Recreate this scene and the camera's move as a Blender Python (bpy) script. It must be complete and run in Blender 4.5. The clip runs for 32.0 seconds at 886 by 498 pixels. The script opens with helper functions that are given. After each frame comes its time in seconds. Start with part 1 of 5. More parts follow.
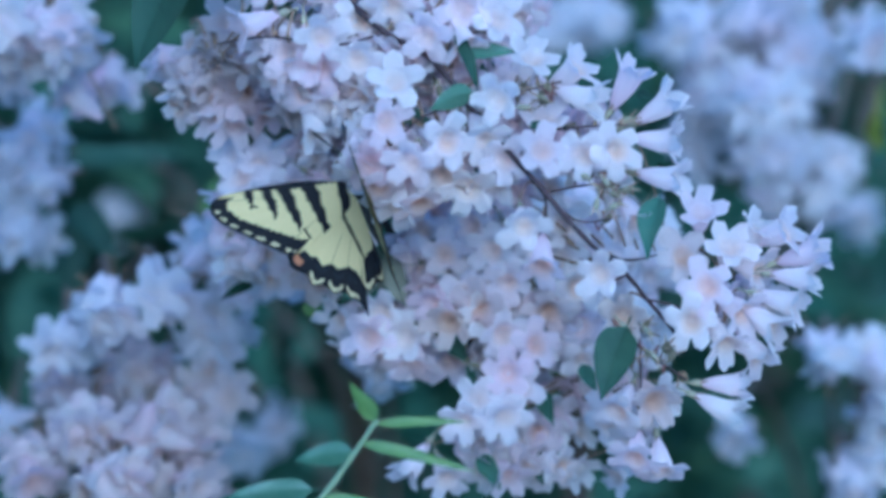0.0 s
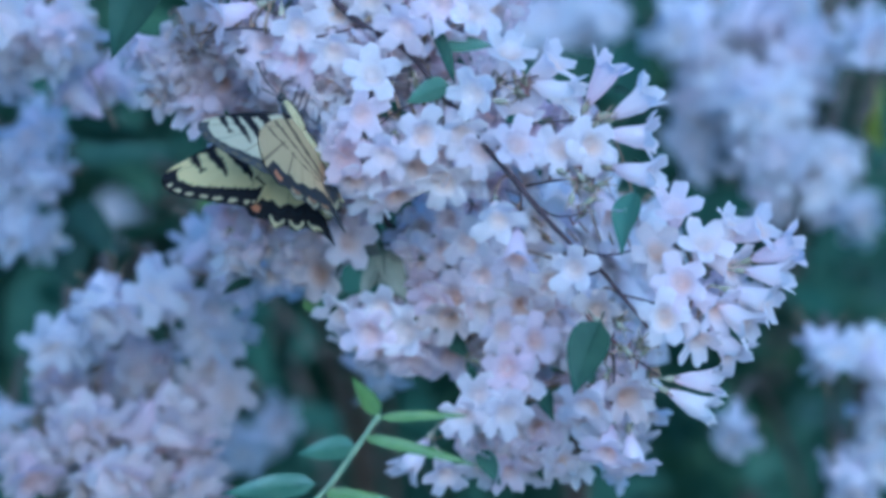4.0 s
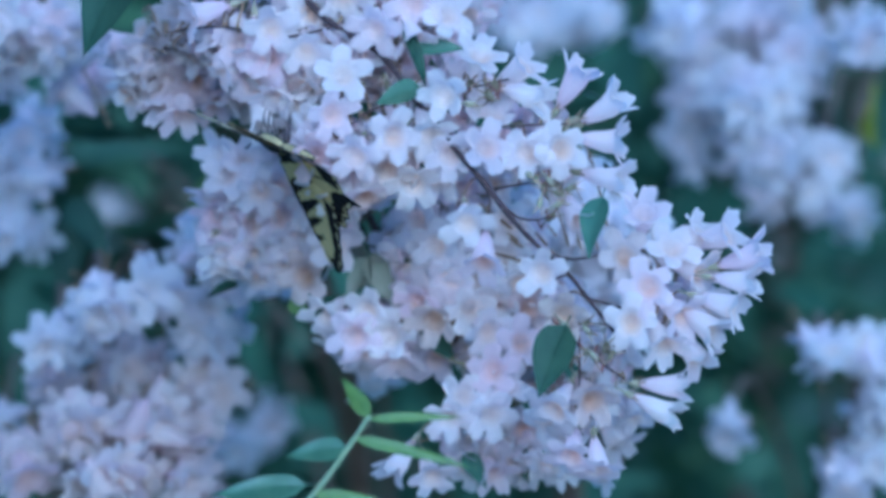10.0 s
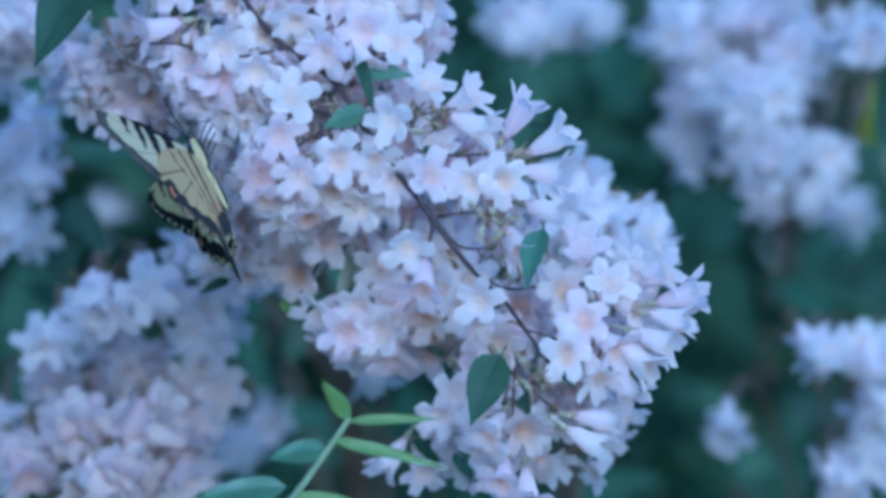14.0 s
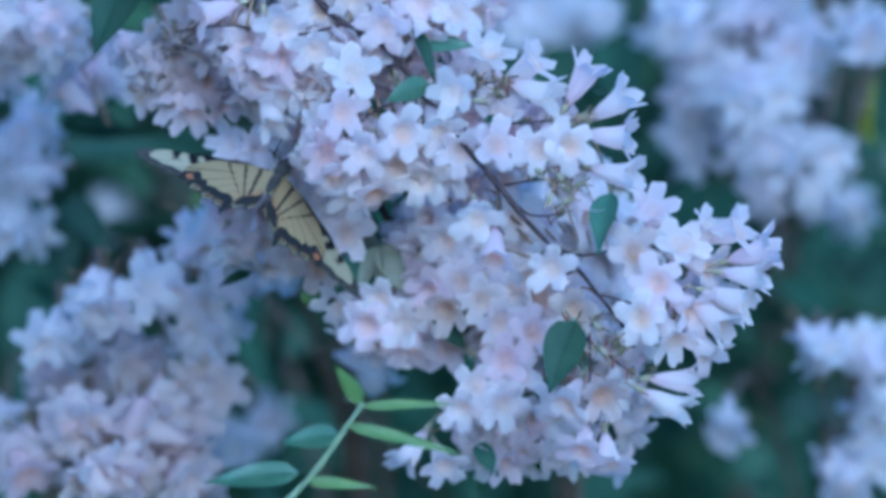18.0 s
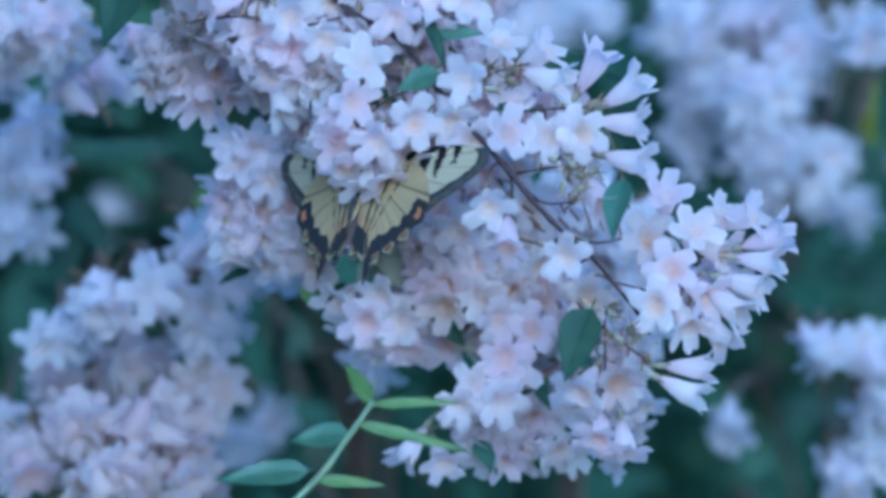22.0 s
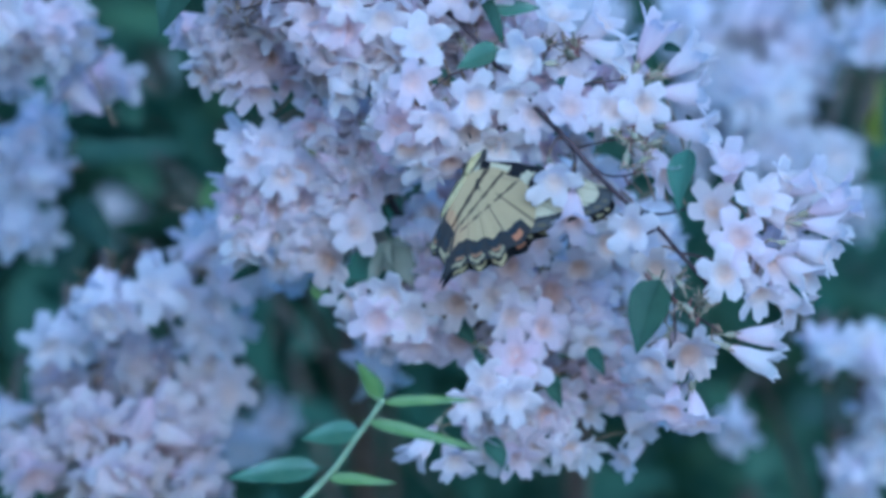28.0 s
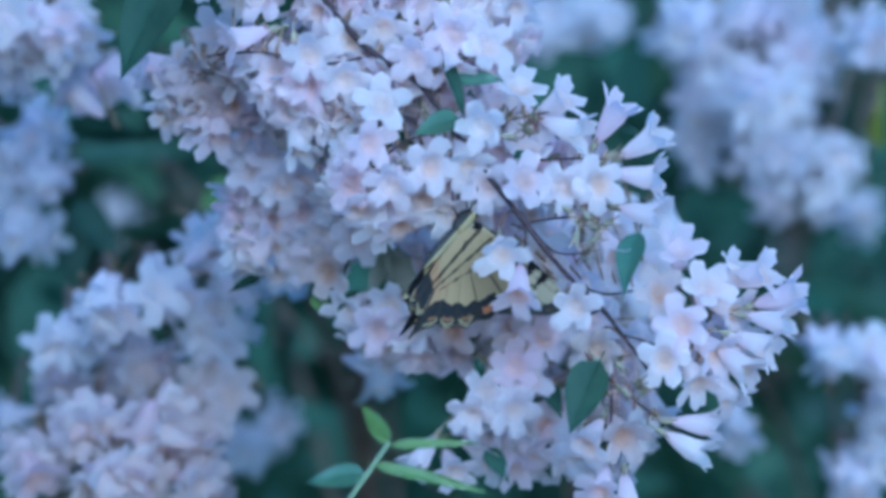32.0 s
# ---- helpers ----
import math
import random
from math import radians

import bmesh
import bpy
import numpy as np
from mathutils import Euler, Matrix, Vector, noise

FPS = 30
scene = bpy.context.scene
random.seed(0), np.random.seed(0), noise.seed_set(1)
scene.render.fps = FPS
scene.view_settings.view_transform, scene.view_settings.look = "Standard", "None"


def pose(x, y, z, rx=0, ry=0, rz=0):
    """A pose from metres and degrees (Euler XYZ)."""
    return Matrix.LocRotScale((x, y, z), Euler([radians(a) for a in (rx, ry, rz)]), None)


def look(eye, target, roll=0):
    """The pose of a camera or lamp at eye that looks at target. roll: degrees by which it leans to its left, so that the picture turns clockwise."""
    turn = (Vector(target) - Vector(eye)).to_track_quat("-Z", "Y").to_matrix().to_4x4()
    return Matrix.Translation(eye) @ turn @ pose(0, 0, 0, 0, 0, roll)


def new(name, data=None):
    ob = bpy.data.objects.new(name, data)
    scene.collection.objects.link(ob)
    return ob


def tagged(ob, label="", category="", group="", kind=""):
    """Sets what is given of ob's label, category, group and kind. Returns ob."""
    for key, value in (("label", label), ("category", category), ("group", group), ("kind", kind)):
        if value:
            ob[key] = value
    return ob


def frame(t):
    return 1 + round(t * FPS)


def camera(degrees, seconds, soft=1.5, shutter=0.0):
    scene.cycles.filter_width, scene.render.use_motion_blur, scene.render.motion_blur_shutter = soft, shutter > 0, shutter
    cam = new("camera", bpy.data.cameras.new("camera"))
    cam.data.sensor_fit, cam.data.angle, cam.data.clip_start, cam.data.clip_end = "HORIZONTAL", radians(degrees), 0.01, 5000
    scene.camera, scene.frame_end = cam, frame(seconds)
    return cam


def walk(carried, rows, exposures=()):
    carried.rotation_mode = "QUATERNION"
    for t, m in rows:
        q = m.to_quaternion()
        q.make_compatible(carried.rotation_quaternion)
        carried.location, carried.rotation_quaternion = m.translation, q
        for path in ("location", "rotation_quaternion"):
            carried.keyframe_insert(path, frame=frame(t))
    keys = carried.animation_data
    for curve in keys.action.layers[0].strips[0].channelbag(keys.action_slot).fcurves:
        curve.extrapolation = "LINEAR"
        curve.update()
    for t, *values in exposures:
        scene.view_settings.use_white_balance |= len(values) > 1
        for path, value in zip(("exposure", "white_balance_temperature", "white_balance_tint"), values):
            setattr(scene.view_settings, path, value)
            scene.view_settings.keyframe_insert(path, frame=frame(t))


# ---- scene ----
# A flowering shrub seen through a long lens, with one swaying branch in focus and a swallowtail feeding on it.
EYE = (0.0, -1.33, 1.2)
cam = camera(12, 32.0, soft=3.85)
cam.data.dof.use_dof = True
cam.data.dof.focus_distance = 1.325
cam.data.dof.aperture_fstop = 7.5
# seconds, pitch and turn of the camera in degrees: a slow drift on its support
DRIFT = [
    (0, 0.04711, 0.06683), (1, 0.0424, 0.06836), (2, 0.03072, 0.06836), (3, 0.02669, 0.06471),
    (3.5, 0.02381, 0.06273), (5.5, 0.01152, 0.04686), (6, 0.01152, 0.04397), (7, 0.009217, 0.03533),
    (8, 0.004609, 0.0189), (9, -0.002304, -1.746e-16), (10, -0.006913, -0.0189), (11, -0.009217, -0.0401),
    (12, -0.004609, -0.05392), (13, -0.002458, -0.05853), (14, -0.003072, -0.04686), (14.5, -0.004097, -0.04301),
    (16.5, -0.0274, -0.01997), (17, -0.03226, -0.02669), (18, -0.03764, -0.03764), (19, -0.0401, -0.04225),
    (20, -0.03303, -0.02842), (21, -0.02842, -0.0189), (22, -0.02151, -0.009371), (23, -0.01659, -0.002304),
    (24, -0.01168, 0.009525), (25, -0.008641, 0.02074), (25.5, -0.007681, 0.02381), (27.5, -0.01587, 0.05454),
    (28, -0.02074, 0.05569), (29, -0.03072, 0.06099), (30, -0.02596, 0.07282), (31, -0.0001536, 0.08234),
    (32, 0.01562, 0.08629),
]
walk(cam, [(t, pose(*EYE, 90 + tilt, 0, turn)) for t, tilt, turn in DRIFT],
     exposures=[(0, 0.77, 3700, 2.5), (32, 0.77, 3700, 2.5)])

# ---- light: open shade under a bright sky ----
world = bpy.data.worlds.new("sky")
scene.world = world
world.use_nodes = True
wn = world.node_tree.nodes
sky = wn.new("ShaderNodeTexSky")
sky.sky_type = "NISHITA"
sky.sun_disc = False
sky.sun_elevation = radians(21)
sky.sun_rotation = radians(170)
sky.air_density = 1.0
sky.dust_density = 2.0
wn["Background"].inputs["Strength"].default_value = 0.142
world.node_tree.links.new(sky.outputs["Color"], wn["Background"].inputs["Color"])
sun = new("sun", bpy.data.lights.new("sun", "SUN"))
sun.data.energy = 1.0
sun.data.angle = radians(50)
sun.data.color = (1.0, 0.95, 0.93)
sun.matrix_world = look((0.5, -2.96, 3.0 * math.tan(radians(17))), (0, 0, 0))


# ---- materials ----
def material(name):
    m = bpy.data.materials.new(name)
    m.use_nodes = True
    nt = m.node_tree
    return m, nt, nt.nodes["Principled BSDF"]


def noise_node(nt, scale, detail=4.0, rough=0.6):
    co = nt.nodes.new("ShaderNodeTexCoord")
    n = nt.nodes.new("ShaderNodeTexNoise")
    n.inputs["Scale"].default_value = scale
    n.inputs["Detail"].default_value = detail
    n.inputs["Roughness"].default_value = rough
    nt.links.new(co.outputs["Object"], n.inputs["Vector"])
    return n


def ramp(nt, source, stops):
    r = nt.nodes.new("ShaderNodeValToRGB")
    e = r.color_ramp.elements
    e[0].position, e[0].color = stops[0][0], (*stops[0][1], 1)
    e[1].position, e[1].color = stops[-1][0], (*stops[-1][1], 1)
    for p, c in stops[1:-1]:
        x = e.new(p)
        x.color = (*c, 1)
    nt.links.new(source, r.inputs["Fac"])
    return r.outputs["Color"]


def mixed(nt, kind, fac, a, b):
    m = nt.nodes.new("ShaderNodeMix")
    m.data_type, m.blend_type = "RGBA", kind
    for sock, v in ((m.inputs[0], fac), (m.inputs[6], a), (m.inputs[7], b)):
        if isinstance(v, bpy.types.NodeSocket):
            nt.links.new(v, sock)
        elif isinstance(v, (int, float)):
            sock.default_value = v
        else:
            sock.default_value = (*v, 1)
    return m.outputs[2]


def bumped(nt, bsdf, height, strength, distance):
    b = nt.nodes.new("ShaderNodeBump")
    b.inputs["Strength"].default_value = strength
    b.inputs["Distance"].default_value = distance
    nt.links.new(height, b.inputs["Height"])
    nt.links.new(b.outputs["Normal"], bsdf.inputs["Normal"])


def thin(nt, bsdf, colour, share):
    """Lets part of the light through, as petals, wings and leaves do."""
    tr = nt.nodes.new("ShaderNodeBsdfTranslucent")
    if isinstance(colour, bpy.types.NodeSocket):
        nt.links.new(colour, tr.inputs["Color"])
    else:
        tr.inputs["Color"].default_value = (*colour, 1)
    mx = nt.nodes.new("ShaderNodeMixShader")
    mx.inputs[0].default_value = share
    nt.links.new(bsdf.outputs[0], mx.inputs[1])
    nt.links.new(tr.outputs[0], mx.inputs[2])
    nt.links.new(mx.outputs[0], nt.nodes["Material Output"].inputs["Surface"])


def petal_material(name, fade, blushing=1.0):
    m, nt, b = material(name)
    at = nt.nodes.new("ShaderNodeAttribute")
    at.attribute_name = "pigment"
    info = nt.nodes.new("ShaderNodeObjectInfo")
    blush = ramp(nt, info.outputs["Random"], [(0.0, (1.0, 0.93, 1.0)), (0.35, (1.0, 1.0, 1.0)), (0.8, (0.97, 0.95, 1.0)), (1.0, (0.98, 0.88, 0.95))])
    c = mixed(nt, "MULTIPLY", blushing, at.outputs["Color"], blush)
    n = noise_node(nt, 900.0, 3.0)
    c = mixed(nt, "MULTIPLY", 0.25, c, ramp(nt, n.outputs["Fac"], [(0.3, fade), (0.65, (1, 1, 1))]))
    nt.links.new(c, b.inputs["Base Color"])
    b.inputs["Roughness"].default_value = 0.62
    b.inputs["Specular IOR Level"].default_value = 0.25
    v = noise_node(nt, 1500.0, 2.0)
    bumped(nt, b, v.outputs["Fac"], 0.25, 0.0004)
    thin(nt, b, c, 0.72)
    return m


def leaf_material(name, dark, light, gloss, share):
    m, nt, b = material(name)
    info = nt.nodes.new("ShaderNodeObjectInfo")
    geo = nt.nodes.new("ShaderNodeNewGeometry")
    n = noise_node(nt, 120.0, 5.0)
    c = ramp(nt, n.outputs["Fac"], [(0.25, dark), (0.75, light)])
    c = mixed(nt, "MULTIPLY", 0.6, c, ramp(nt, geo.outputs["Random Per Island"], [(0.0, (0.6, 0.75, 0.7)), (0.6, (1, 1, 1)), (1.0, (1.0, 0.95, 0.6))]))
    c = mixed(nt, "MULTIPLY", 0.5, c, ramp(nt, info.outputs["Random"], [(0.0, (0.75, 0.85, 0.85)), (1.0, (1, 1, 0.9))]))
    nt.links.new(c, b.inputs["Base Color"])
    b.inputs["Roughness"].default_value = gloss
    b.inputs["Specular IOR Level"].default_value = 0.5 if gloss < 0.58 else 0.15
    v = noise_node(nt, 450.0, 4.0)
    bumped(nt, b, v.outputs["Fac"], 0.35, 0.0008)
    thin(nt, b, c, share)
    return m


def bark_material(name, dark, light, scale):
    m, nt, b = material(name)
    n = noise_node(nt, scale, 6.0)
    c = ramp(nt, n.outputs["Fac"], [(0.3, dark), (0.7, light)])
    nt.links.new(c, b.inputs["Base Color"])
    b.inputs["Roughness"].default_value = 0.85
    bumped(nt, b, n.outputs["Fac"], 0.6, 0.001)
    return m


PETAL = petal_material("petal", (0.86, 0.84, 0.9))
# less pink copy of the petal, with bluish sky light put into its colour
SKY_TINTED_PETAL = petal_material("sky-tinted petal", (0.88, 0.88, 0.92), 0.5)
OLD_PETAL = petal_material("withered petal", (0.7, 0.6, 0.5))
LEAF = leaf_material("leaf", (0.025, 0.05, 0.034), (0.046, 0.08, 0.05), 0.6, 0.12)
YOUNG_LEAF = leaf_material("young leaf", (0.12, 0.19, 0.05), (0.19, 0.27, 0.07), 0.45, 0.35)
TEAL_LEAF = leaf_material("bluish leaf", (0.065, 0.13, 0.088), (0.1, 0.175, 0.11), 0.4, 0.25)
DIM_LEAF = leaf_material("inner leaf", (0.055, 0.105, 0.075), (0.1, 0.17, 0.105), 0.66, 0.35)
HEDGE_LEAF = leaf_material("hedge leaf", (0.07, 0.125, 0.085), (0.12, 0.19, 0.12), 0.6, 0.3)
OLIVE_LEAF = leaf_material("dull olive leaf", (0.22, 0.24, 0.18), (0.34, 0.34, 0.27), 0.7, 0.4)
# hedge leaf colour lightened to stand in for hazy light on the right
LIT_HEDGE_LEAF = leaf_material("lit hedge leaf", (0.09, 0.148, 0.104), (0.14, 0.21, 0.145), 0.6, 0.35)
YELLOW_LEAF = leaf_material("yellowing leaf", (0.34, 0.36, 0.03), (0.48, 0.47, 0.05), 0.75, 0.35)
TWIG = bark_material("twig bark", (0.018, 0.012, 0.014), (0.06, 0.036, 0.036), 600.0)
CANE = bark_material("cane bark", (0.07, 0.05, 0.035), (0.2, 0.15, 0.11), 90.0)
CALYX = bark_material("calyx", (0.2, 0.23, 0.13), (0.33, 0.27, 0.2), 800.0)
SEPAL = bark_material("reddish sepal", (0.18, 0.2, 0.115), (0.36, 0.2, 0.17), 800.0)
STALK = bark_material("flower stalk", (0.16, 0.15, 0.06), (0.34, 0.2, 0.15), 700.0)
RED_STALK = bark_material("reddish stalk", (0.12, 0.05, 0.045), (0.22, 0.11, 0.09), 700.0)
GREEN_STEM = bark_material("green stem", (0.16, 0.21, 0.11), (0.24, 0.3, 0.17), 500.0)


def soil_material():
    m, nt, b = material("lawn soil")
    n = noise_node(nt, 3.0, 8.0)
    f = noise_node(nt, 60.0, 6.0)
    c = mixed(nt, "MIX", 0.5, ramp(nt, n.outputs["Fac"], [(0.35, (0.05, 0.04, 0.025)), (0.6, (0.045, 0.09, 0.03))]),
              ramp(nt, f.outputs["Fac"], [(0.3, (0.03, 0.05, 0.02)), (0.7, (0.08, 0.11, 0.04))]))
    nt.links.new(c, b.inputs["Base Color"])
    b.inputs["Roughness"].default_value = 0.95
    bumped(nt, b, f.outputs["Fac"], 0.8, 0.02)
    return m


# ---- mesh builders ----
def mesh_of(name, verts, faces, mats, smooth=True, pigment=None, slots=None):
    me = bpy.data.meshes.new(name)
    me.from_pydata([tuple(v) for v in verts], [], faces)
    for m in mats:
        me.materials.append(m)
    if smooth:
        me.polygons.foreach_set("use_smooth", [True] * len(faces))
    if slots is not None:
        me.polygons.foreach_set("material_index", slots)
    if pigment is not None:
        ca = me.color_attributes.new("pigment", "FLOAT_COLOR", "POINT")
        ca.data.foreach_set("color", [c for p in pigment for c in (*p, 1.0)])
    me.update()
    return me


def grid_faces(nu, nv, closed=False, base=0):
    out = []
    for j in range(nv - 1):
        for i in range(nu if closed else nu - 1):
            k = (i + 1) % nu
            out.append((base + j * nu + i, base + j * nu + k, base + (j + 1) * nu + k, base + (j + 1) * nu + i))
    return out


def lerp(a, b, f):
    return tuple(x + (y - x) * f for x, y in zip(a, b))


def flower_mesh(name, seed, spread, around, rings, old=0.0, deep=1.0, pale=False):
    """A bell of five rounded lobes; its mouth at the origin opens along +z, the tube tapers down to the calyx. Metres."""
    rnd = random.Random(seed)
    white, pink, orange = (0.90, 0.865, 0.84), (0.88, 0.765, 0.785), (0.9, 0.66, 0.44)
    # old: browns withered petals; low values also darken the pigment in place of shade
    if old:
        white, pink, orange = lerp(white, (0.60, 0.50, 0.42), old), lerp(pink, (0.52, 0.40, 0.36), old), lerp(orange, (0.62, 0.34, 0.1), min(1, old * 1.6))
    # pale: pigment cooled to stand in for sky light on far bunches
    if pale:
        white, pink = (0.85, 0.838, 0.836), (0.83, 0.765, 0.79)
    tinge = rnd.uniform(0.4, 1.0)
    lobe = [(rnd.uniform(0.86, 1.14), rnd.uniform(-20, 16), rnd.uniform(-1.4, 1.4), rnd.uniform(0, 6), rnd.uniform(-8, 8)) for _ in range(5)]
    belly_side = math.pi / 2 + rnd.uniform(-0.4, 0.4)
    verts, pig = [], []
    outer_rings = max(4, rings // 3 + 2)
    for j in range(outer_rings):
        s = j / outer_rings
        z = -13.6 * (1 - s)
        r = 0.9 + 1.5 * min(1.0, s * 3.2) ** 0.8 + 2.2 * max(0.0, s - 0.18) ** 1.15 / 0.8
        for i in range(around):
            a = 2 * math.pi * i / around
            swell = (1 + 0.16 * s * math.cos(a + belly_side)) * (1 + 0.05 * s * math.cos(5 * a))
            verts.append((r * swell * math.cos(a) * 1e-3, r * swell * math.sin(a) * 1e-3, z * 1e-3))
            pig.append(lerp(pink, white, min(1, 0.2 + 1.1 * s)))
    lobes = rings - outer_rings + 2
    for j in range(lobes):
        q = j / (lobes - 1)
        for i in range(around):
            f = i / around * 5
            k = int(f + 0.5) % 5
            w = (f - int(f + 0.5)) * 2
            size, tip, twist, phase, lean = lobe[k]
            reach = 0.2 + 0.8 * max(0.0, 1 - abs(w) ** 2.6) ** 0.5 * (1 + 0.06 * math.sin(w * 7 + phase) + 0.05 * math.sin(w * 15 + phase * 2))
            a = 2 * math.pi * (k / 5 + w / 10 * (1 - 0.22 * q ** 1.5)) + radians(lean) * q
            bend = radians((spread + tip) * (0.55 + 0.45 * min(1, q * 2)) + 14 * q * q * q)
            ln = 6.4 * size * q * reach
            r = 4.4 + ln * math.sin(bend)
            z = ln * math.cos(bend) + 0.5 * q * (twist * w + 1.0 * math.sin(w * 5 + phase) * q) - 0.25 * q * w * w
            verts.append((r * math.cos(a) * 1e-3, r * math.sin(a) * 1e-3, z * 1e-3))
            warm = tinge * max(0, 1 - q * 2.2) * (0.04 + 0.3 * max(0, math.cos(a + belly_side)))
            pig.append(lerp(lerp(white, pink, 0.16 * (1 - q)), orange, warm))
    faces = grid_faces(around, outer_rings + lobes, True)
    # the lining of the throat
    base = len(verts)
    lining = 6
    for j in range(lining):
        s = j / (lining - 1)
        r = 4.32 - 2.6 * s ** 1.2
        for i in range(around):
            a = 2 * math.pi * i / around
            verts.append((r * math.cos(a) * 1e-3, r * math.sin(a) * 1e-3, (0.12 - 3.0 * deep * s ** 1.6) * 1e-3))
            pig.append(lerp(white, orange, tinge * deep * min(0.9, 0.05 + 0.5 * s + 0.3 * max(0, math.cos(a + belly_side)))))
    faces += grid_faces(around, lining, True, base)
    faces.append(tuple(range(base + (lining - 1) * around, base + lining * around)))
    return mesh_of(name, verts, faces, [OLD_PETAL if old > 0.4 else SKY_TINTED_PETAL if pale else PETAL], pigment=pig)


def calyx_mesh():
    """A small bristly cup with five narrow sepals, below the tube of a flower."""
    verts, faces = [], []
    n = 7
    prof = [(-21.0, 0.35), (-17.5, 0.4), (-16.4, 1.1), (-14.6, 1.4), (-13.3, 1.15), (-12.6, 1.2)]
    for z, r in prof:
        for i in range(n):
            a = 2 * math.pi * i / n
            verts.append((r * math.cos(a) * 1e-3, r * math.sin(a) * 1e-3, z * 1e-3))
    faces += grid_faces(n, len(prof), True)
    for k in range(5):
        a = 2 * math.pi * k / 5
        ca, sa = math.cos(a), math.sin(a)
        b = len(verts)
        for r, z, w in ((1.2, -13.4, 0.45), (2.3, -11.8, 0.4), (3.6, -10.6, 0.12)):
            verts.append(((r * ca - w * sa) * 1e-3, (r * sa + w * ca) * 1e-3, z * 1e-3))
            verts.append(((r * ca + w * sa) * 1e-3, (r * sa - w * ca) * 1e-3, z * 1e-3))
        faces += [(b, b + 1, b + 3, b + 2), (b + 2, b + 3, b + 5, b + 4)]
    return mesh_of("calyx", verts, faces, [CALYX, SEPAL], slots=[0] * (n * (len(prof) - 1)) + [1] * 10)


def leaf_points(length, width, curl, fold, nl, nw, wave=0.0, heart=0.75):
    """An ovate leaf from its stalk at the origin along +x to a drawn-out tip, face up +z."""
    out = []
    for j in range(nl):
        t = j / (nl - 1)
        half = width / 2 * max(0.012, math.sin(math.pi * min(1, t ** heart * 0.985 + 0.012)) ** 0.9 * (1 - 0.38 * t ** 3))
        for i in range(nw):
            u = i / (nw - 1) * 2 - 1
            y = u * half
            z = fold * abs(y) - curl * length * t * t + wave * length * math.sin(9 * t + 2 * u) * abs(u)
            out.append((length * t, y, z))
    return out


def leaf_mesh(name, length, width, mat, curl=0.12, fold=0.25, wave=0.015, heart=0.62):
    nl, nw = 11, 7
    v = leaf_points(length, width, curl, fold, nl, nw, wave, heart)
    # a raised midrib and a stalk under it
    b = len(v)
    f = grid_faces(nw, nl)
    for j in range(nl + 2):
        t = max(0.0, (j - 2) / (nl - 1))
        x = length * t if j >= 2 else -length * 0.07 * (2 - j)
        z = -curl * length * t * t
        r = 0.018 * width * (1.15 - t)
        v += [(x, -r, z - r), (x, r, z - r), (x, 0, z + r * 0.5)]
    f += grid_faces(3, nl + 2, True, b)
    return mesh_of(name, v, f, [mat])


def tube(points, r0, r1, sides=7):
    """Vertices and faces of a tapering round stem along a smoothed line."""
    p = [Vector(q) for q in points]
    fine = []
    for i in range(len(p) - 1):
        a, b, c, d = p[max(0, i - 1)], p[i], p[i + 1], p[min(len(p) - 1, i + 2)]
        for k in range(4):
            t = k / 4
            fine.append(0.5 * ((2 * b) + (c - a) * t + (2 * a - 5 * b + 4 * c - d) * t * t + (3 * b - a - 3 * c + d) * t ** 3))
    fine.append(p[-1])
    verts = []
    side = None
    for i, q in enumerate(fine):
        way = (fine[min(i + 1, len(fine) - 1)] - fine[max(i - 1, 0)]).normalized()
        if side is None:
            side = way.orthogonal().normalized()
        side = (side - way * side.dot(way)).normalized()
        up = way.cross(side)
        f = i / (len(fine) - 1)
        r = (r0 + (r1 - r0) * f) * (1 + 0.12 * math.sin(i * 2.1))
        for k in range(sides):
            a = 2 * math.pi * k / sides
            verts.append(q + (side * math.cos(a) + up * math.sin(a)) * r)
    faces = grid_faces(sides, len(fine), True)
    n = len(verts)
    faces += [tuple(range(sides - 1, -1, -1)), tuple(range(n - sides, n))]
    return verts, faces, fine


def part(name, me, parent, m=None, label=""):
    ob = new(name, me)
    ob.parent = parent
    if m is not None:
        ob.matrix_basis = m
    if label:
        ob["label"] = label
    return ob


def thing(name, m, label, category, group="", kind=""):
    ob = new(name)
    ob.empty_display_size = 0.02
    ob.matrix_basis = m
    return tagged(ob, label, category, group, kind)


def stem(parent, points, r0, r1, mat, name="stem", label=""):
    v, f, fine = tube(points, r0, r1)
    part(name, mesh_of(name, v, f, [mat]), parent, None, label)
    return fine


def aim(place, way, roll, size=1.0):
    """A pose whose +z points along way."""
    q = Vector(way).normalized().to_track_quat("Z", "Y").to_matrix().to_4x4()
    return Matrix.Translation(place) @ q @ pose(0, 0, 0, 0, 0, roll) @ Matrix.Scale(size, 4)


FLOWERS = [flower_mesh("flower", 11 + i, sp, 40, 10) for i, sp in enumerate((46, 54, 60, 40, 66, 70, 50, 57))]
BELLS = [flower_mesh("flower", 91 + i, sp, 40, 10) for i, sp in enumerate((24, 34, 42, 30))]
HALF_OPEN = [flower_mesh("flower", 31 + i, sp, 40, 10) for i, sp in enumerate((14, 26, 34))]
OLD_FLOWERS = [flower_mesh("flower", 41 + i, sp, 40, 10, 0.55) for i, sp in enumerate((40, 62))]
# lower-left bunch: slightly aged beige, with its shade put into the pigment
SHADE_DULL_FLOWERS = [flower_mesh("flower", 61 + i, sp, 20, 7, 0.36, 0.4) for i, sp in enumerate((48, 58, 66))]
